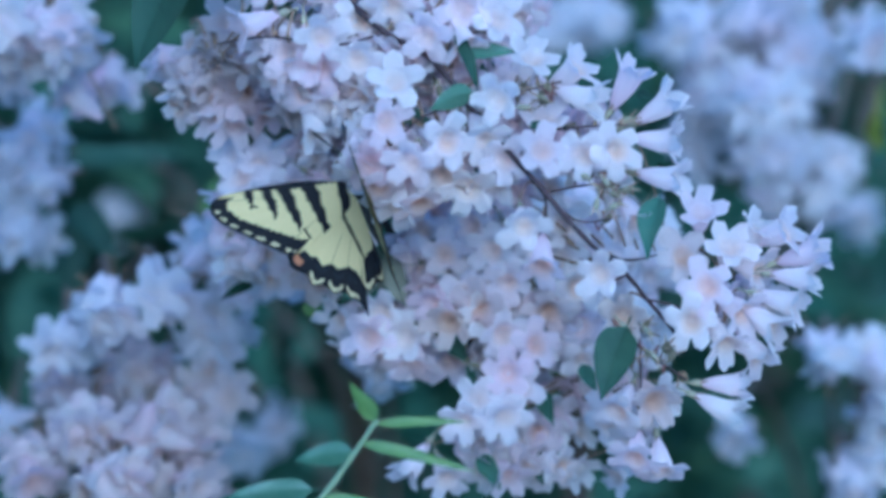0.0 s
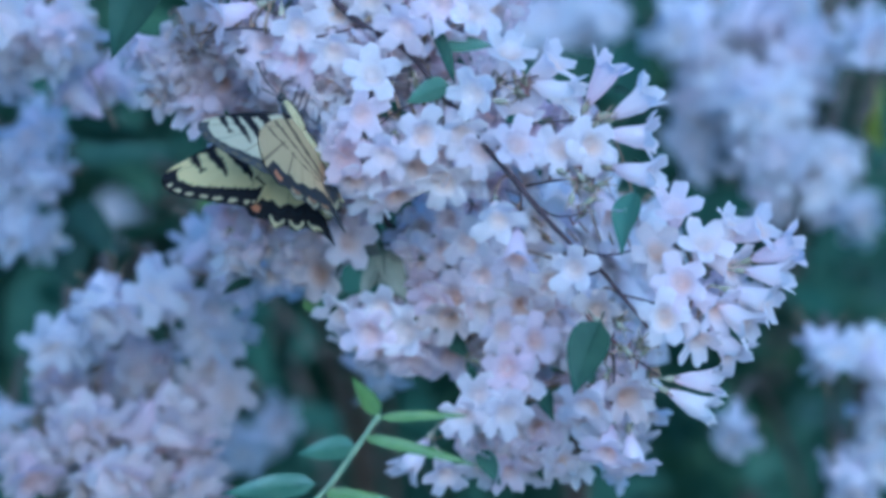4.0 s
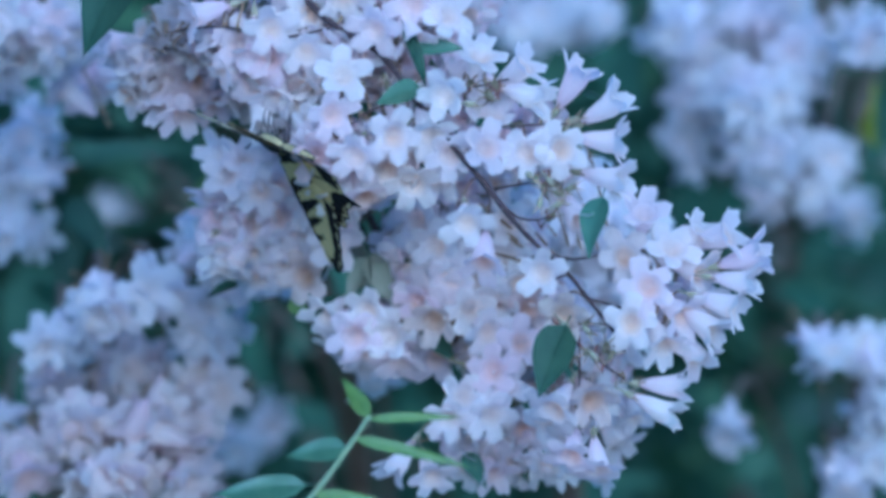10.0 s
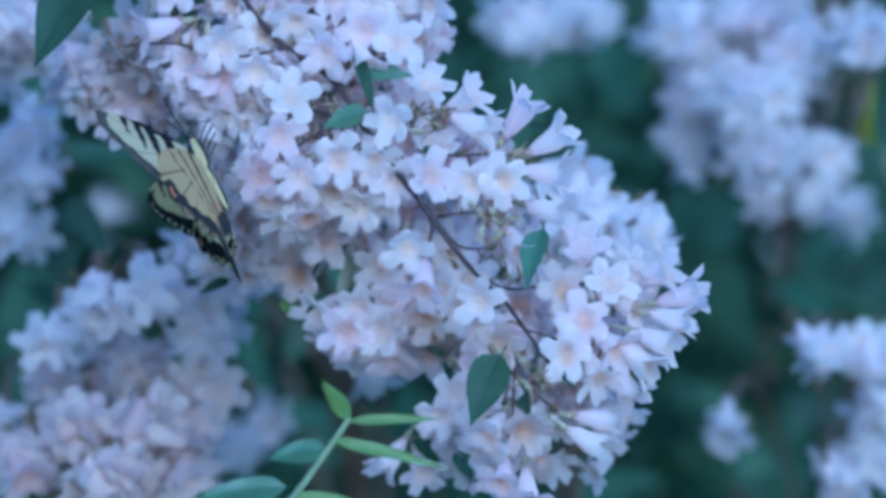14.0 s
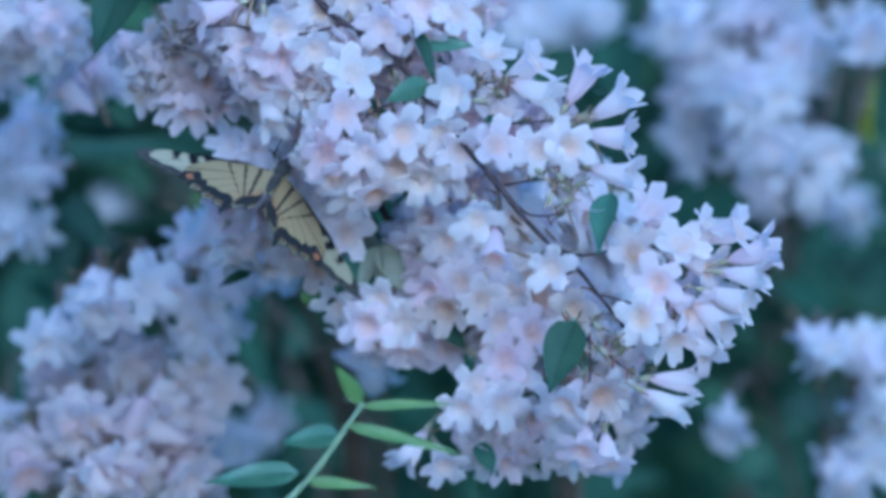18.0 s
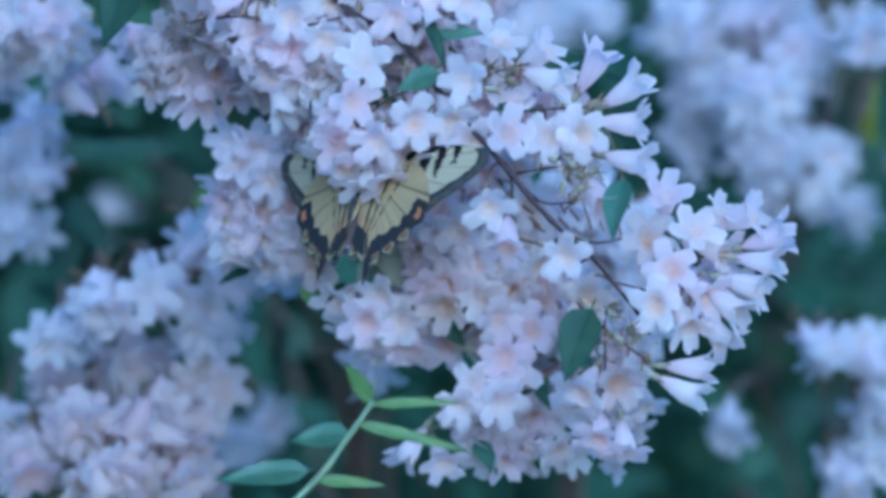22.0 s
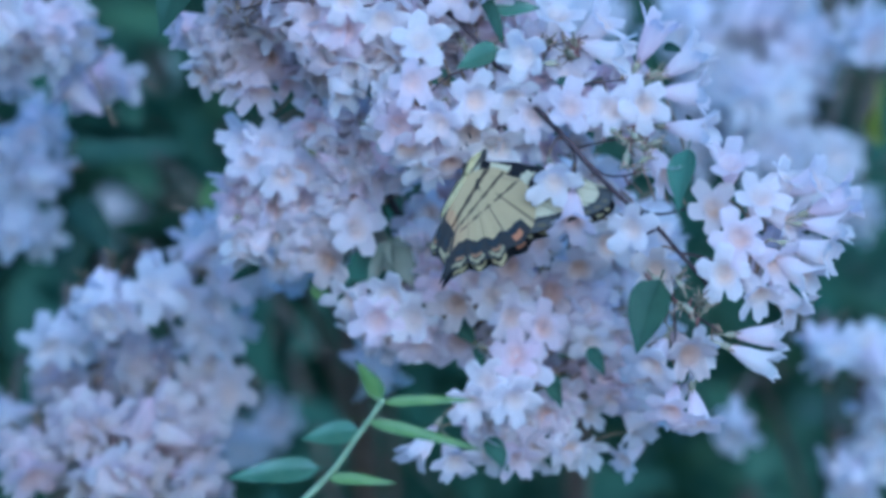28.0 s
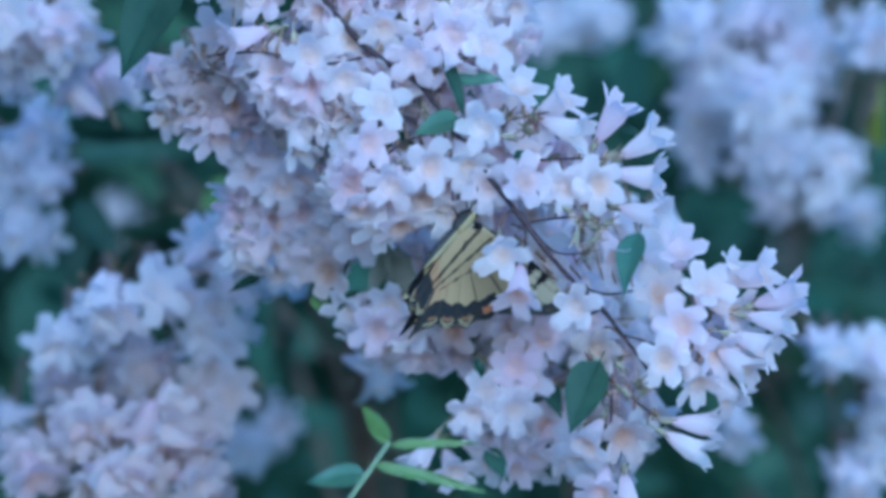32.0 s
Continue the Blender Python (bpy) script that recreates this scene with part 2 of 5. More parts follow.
# fading petals whose darker beige also stands in for shade on the branch
SHADE_FADED_FLOWERS = [flower_mesh("flower", 71 + i, sp, 40, 10, 0.3) for i, sp in enumerate((50, 40, 62, 70))]
# upper-left bunch: petal colour darkened a little in place of shade
SHADED_FLOWERS = [flower_mesh("flower", 81 + i, sp, 20, 7, 0.15, 0.3) for i, sp in enumerate((48, 58, 66))]
# far bunches carry the sky light in their cooler pigment
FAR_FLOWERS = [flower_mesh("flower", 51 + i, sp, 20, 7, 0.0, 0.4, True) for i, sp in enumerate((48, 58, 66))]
CALYX_MESH = calyx_mesh()


def bloom(parent, place, way, roll, size=1.0, kind="open", calyx=True):
    rnd = random.random()
    pool = {"open": FLOWERS, "half": HALF_OPEN, "bell": BELLS, "old": OLD_FLOWERS, "far": FAR_FLOWERS, "dull": SHADE_DULL_FLOWERS, "shade_faded": SHADE_FADED_FLOWERS, "shaded": SHADED_FLOWERS}[kind]
    f = part("flower", pool[int(rnd * len(pool)) % len(pool)], parent, aim(place, way, roll, size),
             "withered, browning bell flower" if kind == "old" else "")
    if calyx:
        part("calyx", CALYX_MESH, f, None)
    return f


def stalks(flowers, lines):
    """A thin stalk from each flower's calyx to the nearest twig, part of its flower."""
    pts = [q for ln in lines for q in ln]
    for f in flowers:
        a = f.matrix_basis @ Vector((0, 0, -0.0205))
        b = min(pts, key=lambda q: (q - a).length_squared)
        if (b - a).length > 0.03:
            b = a + (b - a).normalized() * 0.03
        mid = (a + b) / 2 + Vector((0, 0.002, 0.003))
        back = f.matrix_basis.inverted()
        v, fc, _ = tube([back @ a, back @ mid, back @ b], 0.0004, 0.0006, 4)
        part("stalk", mesh_of("stalk", v, fc, [STALK]), f)


def scatter(parent, made, blobs, kind="far", calyx=False, size=1.0, rnd=None):
    """Flowers on the near and upper side of rounded bunches; blobs: x, y, z, half widths x, y, z, number. Metres."""
    for x, y, z, rx, ry, rz, n in blobs:
        for i in range(int(n)):
            for _ in range(30):
                v = Vector((rnd.gauss(0, 1), rnd.gauss(-0.6, 1), rnd.gauss(0.1, 1))).normalized()
                if v.y < 0.35:
                    break
            d = rnd.uniform(0.55, 1.0)
            place = Vector((x + v.x * rx * d, y + v.y * ry * d, z + v.z * rz * d))
            way = Vector((v.x * 0.9 + rnd.gauss(0, 0.45), -0.65 + rnd.gauss(0, 0.4), v.z * 0.5 - 0.5 + rnd.gauss(0, 0.45)))
            made.append(bloom(parent, place, way, rnd.uniform(0, 360), size * rnd.uniform(0.85, 1.1), kind, calyx))


def leafy(parent, rows, mesh_for):
    """Leaves: base x, y, z, then the tip x, y, z, roll, width over length, and the kind. Centimetres."""
    for bx, by, bz, tx, ty, tz, roll, fat, mat in rows:
        a, b = Vector((bx, by, bz)) / 100, Vector((tx, ty, tz)) / 100
        ln = (b - a).length
        q = (b - a).to_track_quat("X", "Z").to_matrix().to_4x4()
        part("leaf", leaf_mesh("leaf", ln, ln * fat, mesh_for[mat]), parent, Matrix.Translation(a) @ q @ pose(0, 0, 0, roll))


KINDS = {"dark": LEAF, "young": YOUNG_LEAF, "teal": TEAL_LEAF, "dim": DIM_LEAF, "yellow": YELLOW_LEAF, "olive": OLIVE_LEAF}

# ---- ground ----
ground = new("ground", mesh_of("ground", [(-400, -400, 0), (400, -400, 0), (400, 400, 0), (-400, 400, 0)], [(0, 1, 2, 3)], [soil_material()]))
tagged(ground, "grassy garden soil under the shrub", "ground", kind="structure")

# ---- plan ----
ROOT = (-0.0641, 0.0200, 1.3088)
MAIN_TWIG = [
    (-9.88, 73, 26.52), (-5.86, 43, 14.44), (-2.26, 14, 5.12), (0, 0, 0),
    (1.65, -0.5, -2.56), (3.1, -1, -4.03), (4.54, -1.2, -4.94), (5.62, -1.4, -6.38),
    (6.69, -1.9, -7.74), (7.58, -2.4, -8.82), (8.55, -2.6, -10.06), (9.44, -2.5, -11.04),
    (10.43, -2.1, -11.93), (11.08, -1.5, -12.74), (11.8, -1.4, -13.64), (12.25, -1.2, -14.45),
]
UPPER_TWIGS = [
    [3.1, -1.0, -4.03, 1.3, -1.0, -4.39, -0.52, -0.5, -4.01, -2.35, 0.0, -4.16],
    [7.67, -1.8, -8.89, 7.98, -2.0, -9.61, 7.87, -1.8, -10.41],
    [8.12, -1.8, -9.25, 9.19, -2.0, -9.08, 10.25, -2.2, -9.08],
    [5.62, -1.4, -6.38, 7.41, -1.8, -6.04, 9.01, -1.8, -5.68],
    [6.69, -1.6, -7.73, 8.48, -1.8, -7.29, 10.44, -2.0, -7.2],
    [10.45, -1.7, -11.93, 9.76, -2.0, -12.37, 9.93, -2.2, -13.35, 10.34, -2.2, -13.71],
]
LOWER_TWIGS = [
    [9.54, -2.0, -11.13, 10.7, 0.3, -11.5, 12.4, 0.4, -11.2, 13.85, -0.6, -11.57],
    [10.61, -2.0, -14.07, 11.51, -1.8, -14.79, 12.23, -1.8, -15.32],
    [10.79, -2.0, -13.89, 10.79, -2.0, -15.14, 10.71, -1.9, -16.21],
    [5.62, -1.4, -6.38, 4.19, -1.5, -6.74, 3.11, -1.4, -7.64],
    [11.08, -1.5, -12.74, 12.06, -1.6, -13.01, 13.49, -1.6, -13.54],
    [7.76, -1.9, -8.9, 8.83, -2.1, -10.15, 9.99, -2.2, -10.15],
]
SIDE_TWIGS = UPPER_TWIGS + LOWER_TWIGS
BUNCH_0 = [
    (-1.75, 3.6, -5.57, -0.15, -0.9, -0.4, 'shade_faded'), (-1.3, 3.3, -4.37, 0, -0.95, -0.3, 'old'),
    (-3.21, 4, -4.53, -0.5, -0.8, -0.25, 'shade_faded'), (-4.5, 4.4, -4.23, -0.9, -0.3, 0, 'bell'),
    (-4.17, 4.4, -4.92, -0.75, -0.45, -0.45, 'shade_faded'), (-3.78, 4.2, -5.73, -0.3, -0.5, -0.8, 'bell'),
    (-2.8, 4, -6.39, -0.35, -0.5, -0.8, 'bell'), (-2.08, 3.8, -6.67, 0, -0.5, -0.85, 'bell'),
    (-2.93, 4.1, -5.45, -0.5, -0.75, -0.4, 'shade_faded'), (-2.19, 3.8, -3.19, -0.2, -0.95, 0.1, 'shade_faded'),
    (0.03, 3.3, -6.23, 0.05, -0.75, -0.65, 'shade_faded'), (-1.39, -1, -3.64, -0.9, -0.3, -0.25, 'bell'),
    (-0.93, 4, -6.3, 0.1, -0.6, -0.75, 'shade_faded'),
]
BUNCH_1 = [
    (1.02, -1.4, -4.09, 0, -1, -0.1, 'open'), (2.28, -0.6, -3.62, 0.1, -0.95, -0.1, 'open'),
    (2.15, -1.5, -4.87, 0.05, -0.95, -0.3, 'open'), (0.98, -0.8, -5.1, -0.2, -0.9, -0.35, 'open'),
    (3.34, -2, -5.62, 0, -0.95, 0.05, 'open'), (2.99, -2.1, -6.87, 0, -1, 0.02, 'open'),
    (4.34, -2, -4.19, 0, -0.9, -0.4, 'open'), (3.32, -1.2, -3.18, -0.1, -0.9, -0.4, 'open'),
    (5.53, -1.8, -3.4, -0.2, -0.9, -0.2, 'open'), (6.64, -1.6, -3.74, 0.5, -0.8, -0.1, 'open'),
    (5.62, -1.7, -4.46, 0.4, -0.35, -0.8, 'bell'), (1.1, -0.2, -6.25, -0.25, -0.8, -0.5, 'open'),
    (0.72, 0.2, -7.06, 0.1, -0.5, -0.85, 'bell'),
]
BUNCH_2 = [
    (6.52, -2.7, -6.29, 0, -1, 0, 'open'), (4.95, -2.6, -7.58, -0.15, -0.9, -0.3, 'open'),
    (6.07, -2.1, -7.57, 0.25, -0.7, -0.65, 'open'), (3.71, -2.5, -8.2, -0.05, -0.95, -0.3, 'open'),
    (2.44, -1.6, -8.18, -0.1, -0.85, -0.5, 'shade_faded'), (4.01, -1.4, -9.52, 0, -0.55, -0.8, 'shade_faded'),
    (3.29, -1.2, -9.61, -0.1, -0.5, -0.85, 'bell'), (5.53, -1.2, -9.07, 0, -0.85, -0.5, 'open'),
    (2.66, -1.2, -8.98, -0.1, -0.6, -0.8, 'open'), (4.73, -1.5, -8.62, 0.1, -0.8, -0.6, 'shade_faded'),
    (7.72, -2.9, -11.57, 0.1, -0.5, -0.85, 'bell'), (6.34, -0.6, -8.88, 0.1, -0.9, -0.4, 'open'),
]
BUNCH_3 = [
    (7.68, -1.6, -5, 0.3, -0.7, 0.65, 'open'), (9.05, -1.8, -5.33, 0.85, -0.4, 0.25, 'bell'),
    (9.46, -2.1, -6.37, 0.85, -0.45, -0.3, 'bell'), (7.99, -1.4, -6.96, 0.35, -0.75, 0.5, 'open'),
    (10.77, -1.8, -5.65, 0.62, -0.3, 0.7, 'bell'), (11.91, -1.8, -6.5, 0.9, -0.3, 0.28, 'bell'),
    (11.91, -1.7, -7.75, 0.95, -0.25, -0.02, 'bell'), (7.85, -2.6, -7.97, 0.12, -1, 0.02, 'open'),
    (9.15, -2.4, -8.14, 0.1, -0.95, 0.15, 'open'), (10.22, -2.3, -8.02, 0.3, -0.9, 0.2, 'open'),
    (12.02, -1.8, -8.95, 0.92, -0.3, 0.12, 'bell'), (10.8, -1.9, -10.24, 0.35, -0.6, -0.7, 'bell'),
    (6.7, -2, -8.19, -0.1, -0.9, -0.4, 'open'),
]
BUNCH_4 = [
    (12.85, -2, -10.02, 0.15, -0.75, 0.6, 'open'), (9.57, -2.6, -11.87, -0.08, -1, -0.15, 'open'),
    (13.69, -2.2, -11.13, 0.3, -0.8, 0.45, 'open'), (14.64, -1.8, -10.65, 0.65, -0.45, 0.5, 'bell'),
    (16.34, -2.2, -11.36, 0.93, -0.3, 0.18, 'bell'), (16.05, -2.4, -12.2, 0.95, -0.28, -0.08, 'bell'),
    (15.43, -2.1, -10.68, 0.85, -0.35, 0.35, 'bell'), (14.58, -1.9, -11.88, 0.78, -0.55, -0.1, 'bell'),
    (12.91, -2.5, -12.37, -0.05, -1, 0.1, 'open'), (12.24, -1.7, -11.4, -0.2, -0.85, 0.3, 'shade_faded'),
    (15.63, -2.5, -12.99, 0.92, -0.3, -0.2, 'bell'), (14.94, -2.4, -13.74, 0.8, -0.4, -0.45, 'bell'),
]
BUNCH_5 = [
    (12.38, -2.5, -13.49, 0, -1, -0.15, 'open'), (14.04, -2.4, -13.26, 0.5, -0.75, -0.4, 'bell'),
    (13.46, -2.2, -14.21, 0.45, -0.6, -0.6, 'bell'), (14.51, -2, -14.64, 0.6, -0.35, -0.7, 'bell'),
    (10.29, -2.2, -13.27, 0.1, -0.9, -0.3, 'old'), (9.94, -2.2, -16.24, -0.35, -0.65, -0.65, 'open'),
    (11.18, -2.3, -15.93, 0.15, -0.85, -0.5, 'old'), (13.85, -1.6, -15.51, 0.95, -0.15, 0.12, 'half'),
    (13.58, -1.6, -16.37, 0.85, -0.2, -0.42, 'half'), (10.48, -2, -17.73, -0.1, -0.75, -0.65, 'open'),
    (11.38, -1.6, -18.19, 0.1, -0.5, -0.85, 'open'), (14.77, -1.2, -13.01, 0.4, -0.8, -0.1, 'open'),
]
BUNCH_6 = [
    (7.22, -2.9, -10.3, 0.05, -0.95, -0.25, 'open'), (6.24, 2.4, -11.01, -0.1, -0.95, -0.3, 'open'),
    (7.78, 2.8, -10.95, 0.2, -0.85, -0.4, 'open'), (8.64, 2.6, -10.22, 0.1, -0.9, 0.3, 'open'),
    (6.7, 2.5, -12.06, 0, -0.95, -0.3, 'open'), (5.78, 2.7, -12.8, -0.2, -0.8, -0.5, 'shade_faded'),
    (8.04, 2.8, -13.08, 0.1, -0.8, -0.5, 'shade_faded'), (9.01, 2.8, -12.34, 0.1, -0.95, -0.2, 'open'),
    (8.56, 3, -11.42, 0, -0.9, 0.3, 'open'), (5.6, 3, -10.12, -0.6, -0.7, -0.2, 'open'),
    (7.08, 3.2, -9.01, 0, -0.95, -0.1, 'open'), (8.19, 3.3, -8.91, 0.2, -0.9, 0.3, 'shade_faded'),
    (9.12, 3.3, -10.68, 0, -0.9, -0.3, 'open'),
]
BUNCHES = [BUNCH_0, BUNCH_1, BUNCH_2, BUNCH_3, BUNCH_4, BUNCH_5, BUNCH_6]
FRONT_FILL_A = [
    (-2.43, 4.6, -5.2, 2.3, 1.2, 1.3, 20), (0.88, 0.6, -4.86, 2.36, 1.2, 2, 20),
    (3.8, 0.2, -5.6, 2.36, 1.2, 2.72, 19), (2.91, -0.4, -7.79, 1.44, 0.6, 0.9, 10),
    (4.89, -0.6, -7.98, 1.62, 0.6, 0.9, 10), (3.98, 0, -2.53, 3.62, 1.2, 1.45, 16),
    (6.33, 0.2, -1.98, 1.99, 1.2, 1.27, 9), (-0.03, 0.6, -1.95, 2.73, 1.2, 1.45, 20),
    (3.08, 0, -0.54, 3.98, 1.2, 1.09, 13), (8.5, -0.4, -7.25, 1.98, 0.8, 1.44, 4),
    (13.02, -0.2, -12.3, 1.63, 0.8, 1.45, 1), (10.85, -0.4, -16.63, 1.08, 0.8, 1.26, 4),
    (0.8, 2.5, -4.78, 3.32, 0.8, 1.84, 29),
]
FRONT_FILL_B = [
    (4.86, 2, -5.17, 2.75, 0.8, 2.2, 29), (7.61, 1.5, -7.02, 1.65, 0.8, 1.65, 9),
    (9.62, 1.2, -8.85, 1.28, 0.6, 1.28, 4), (13.64, 1.2, -12.5, 1.83, 0.6, 1.64, 3),
    (6.7, 2.2, -3.32, 1.84, 0.8, 1.29, 12),
]
FRONT_FILL = FRONT_FILL_A + FRONT_FILL_B
SPENT_A = [
    (10.42, -2.5, -13.7, 0.43, -0.35, -0.5),
    (11.14, -2.5, -13.85, 0.75, -0.81, -0.79),
    (11.63, -2.5, -14.15, 0.08, -0.3, 0.17),
    (10.96, -2.5, -14.45, -0.17, -0.29, -0.04),
    (11.35, -2.5, -14.68, 0.61, -0.43, -0.58),
    (11.85, -2.5, -14.41, 0.58, -0.9, 0.77),
    (9.36, -2.5, -8.91, 0.76, -0.58, -0.49),
    (9.98, -2.5, -9.17, 0.43, -0.52, -0.6),
    (10.3, -2.5, -9.65, 1.51, -0.4, 0.85),
    (9.5, -2.5, -9.89, -0.16, 0.22, -0.68),
    (7.4, -2.5, -5.89, 0.07, -0.33, 0.02),
    (7.85, -2.5, -6.24, -0.78, -1.15, 0.42),
    (7.58, -2.5, -6.6, 1.44, -0.14, -0.14),
]
SPENT_B = [
    (9.63, -2.3, -9.17, -0.3, -0.7, 0.6), (10.07, -2.2, -8.9, 0.5, -0.6, 0.6),
    (10.25, -2.4, -9.44, 0.6, -0.7, -0.2), (10.7, -2.2, -9.17, 0.8, -0.4, 0.3),
    (11.67, -2.4, -14.41, 0.4, -0.8, -0.3), (8.12, -2.1, -5.87, -0.2, -0.8, 0.5),
    (7.94, -2, -6.4, -0.5, -0.8, 0), (10.44, -2, -7.2, 0.3, -0.7, 0.6),
    (10.8, -1.9, -7.02, 0.8, -0.5, 0.3), (4.73, -2, -5.87, 0, -0.8, 0.5),
    (11.05, -2.3, -13.44, 0.3, -0.8, 0.4), (9.99, -2, -10.06, 0.5, -0.7, 0.5),
]
SPENT = SPENT_A + SPENT_B
FRONT_LEAVES = [
    (10.33, -3.3, -13.55, 9.33, -3.5, -15.8, 80, 0.6, 'dark'),
    (5.77, -2.3, -6.02, 4.28, -2.8, -6.53, 70, 0.5, 'teal'),
    (11.5, -2.6, -9.5, 10.9, -3.1, -11.4, -8, 0.55, 'teal'),
    (5.3, -1.8, -4.11, 6.12, -1.7, -6, 60, 0.28, 'dark'),
    (5.71, -1.4, -4.77, 7.23, -1.6, -4.69, 60, 0.42, 'teal'),
    (7.5, -1.8, -7.14, 8.48, -2, -7.2, 50, 0.4, 'dark'),
    (-3.19, -1, -1.34, -5.18, -1.8, -5, 72, 0.5, 'dark'),
    (11.91, -0.8, -9.06, 11.64, -0.8, -8.34, 50, 0.5, 'dark'),
    (11.02, -0.5, -6.17, 11.64, -0.8, -6.36, 60, 0.5, 'dark'),
]
MIDDLE_TWIG = [
    (-8.62, 78.5, 158), (-6.14, 40.5, 143.3), (-4.28, 9.5, 132.2), (-4.06, 8.5, 126.5),
    (-3.09, 10, 122.7), (-1.57, 10, 119.8), (0.11, 9, 117.8), (1.23, 6.5, 115.5),
    (1.61, 7, 113.6), (1.81, 7.5, 112.1),
]
MIDDLE_BUNCH_0 = [
    (-7.03, 6.5, 122.5, -0.4, -0.9, -0.1, 'open'), (-5.94, 6, 121.9, -0.1, -1, -0.2, 'open'),
    (-7.3, 7, 123.2, -0.6, -0.8, 0.2, 'open'), (-6.43, 6.5, 123.1, -0.2, -0.95, 0.2, 'open'),
    (-5.31, 6.5, 122.1, 0.1, -1, -0.1, 'open'), (-6.29, 7.5, 120.9, -0.2, -0.9, -0.4, 'open'),
    (-5.24, 7, 121.1, 0.2, -0.9, -0.3, 'open'), (-4.47, 6.5, 119.1, -0.1, -0.95, -0.3, 'old'),
    (-4.95, 7, 120.3, -0.2, -0.95, -0.2, 'open'), (-3.42, 5.5, 120.2, 0.1, -0.95, 0.2, 'open'),
]
MIDDLE_BUNCH_1_A = [
    (-2.39, 5, 118, 0, -1, -0.1, 'open'), (-1.59, 5, 117.2, 0.1, -0.95, -0.3, 'open'),
    (-2.81, 5, 117.2, -0.3, -0.9, -0.4, 'open'), (-2.49, 5.5, 116.6, -0.1, -0.5, -0.8, 'open'),
    (-1.34, 5.5, 116.3, 0.2, -0.55, -0.8, 'open'), (-3.8, 6, 117.8, -0.4, -0.75, -0.5, 'open'),
    (-0.26, 5.5, 120, 0, -1, 0, 'open'), 
    (0.3, 4.9, 118.6, 0.1, -1, -0.3, 'open'), (-0.17, 4.5, 117.7, 0, -0.9, -0.5, 'old'),
    (2.68, 3.9, 117, 0.1, -1, -0.25, 'open'), (2.98, 4.9, 118.1, 0.3, -0.9, 0.2, 'old'),
    (1, 4.7, 118, 0.2, -0.9, -0.4, 'open'),
]
MIDDLE_BUNCH_1_B = [
    (-0.67, 4.9, 118.3, -0.2, -0.8, -0.5, 'open'), (1.62, 4.3, 117.3, 0.1, -0.9, -0.5, 'open'),
    (1.96, 4.9, 118.3, 0.2, -0.9, -0.3, 'open'), (1.37, 5.1, 119, 0, -1, -0.2, 'open'),
]
MIDDLE_BUNCH_1 = MIDDLE_BUNCH_1_A + MIDDLE_BUNCH_1_B
MIDDLE_BUNCH_2 = [
    (0.29, 3.7, 114.5, -0.1, -1, -0.2, 'open'), (0.75, 3.9, 115.2, 0.1, -0.95, 0.3, 'open'),
    (1.67, 3.5, 114.6, 0.05, -1, -0.1, 'open'), (-0.26, 6, 112.5, -0.1, -0.5, -0.85, 'open'),
    (-1.47, 6, 112.8, -0.5, -0.4, -0.7, 'half'), (1.79, 6, 112.6, 0.2, -0.6, -0.7, 'open'),
    (2.13, 4.1, 115.6, 0.3, -0.9, 0.2, 'open'), (1.76, 3.9, 116.1, 0.1, -1, 0, 'open'),
]
MIDDLE_BUNCHES = [MIDDLE_BUNCH_0, MIDDLE_BUNCH_1, MIDDLE_BUNCH_2]
MIDDLE_FILL_A = [
    (-6.5, 8, 122.1, 1.51, 1, 1.51, 13), (-6.74, 9, 120.2, 1.71, 1, 1.52, 14),
    (-4.61, 8, 119.6, 1.13, 1, 1.32, 10), (-2.14, 7, 117.2, 1.88, 1, 1.13, 10),
    (0.11, 7, 119.6, 2.06, 1, 1.5, 13), (2.36, 7, 117.8, 1.69, 1, 1.69, 13),
    (1.24, 7.5, 115.9, 1.51, 1, 1.51, 6), (1.05, 7, 113.8, 2.06, 1, 1.31, 9),
    (5.2, 7.5, 115.1, 1.7, 1, 2.07, 10), (3.85, 6.5, 117.8, 1.5, 1, 1.68, 13),
    (3.32, 7.5, 113.4, 1.51, 1, 1.51, 9), (5.6, 8.5, 113.4, 1.3, 1, 1.2, 4),
    (4.32, 9.5, 116.2, 2.1, 1, 2.29, 10),
]
MIDDLE_FILL_B = [
    (1.26, 9, 121.7, 1.71, 1, 1.14, 10), (-0.08, 8.5, 120.6, 1.71, 1, 1.14, 9),
    (2.21, 9, 120, 1.52, 1, 1.14, 9), 
    (3.29, 6.5, 116.7, 1.68, 1, 1.68, 9), (5.01, 7.5, 116.2, 1.51, 1, 1.51, 7),
    (1.61, 7, 113.3, 1.88, 1, 1.13, 6), (-4.55, 6, 123.2, 1.49, 1, 1.3, 13),
    (-3.24, 6, 122.1, 1.49, 1, 1.3, 12), (-4.19, 6.4, 121.1, 1.31, 1, 1.12, 9),
    
]
MIDDLE_FILL = MIDDLE_FILL_A + MIDDLE_FILL_B
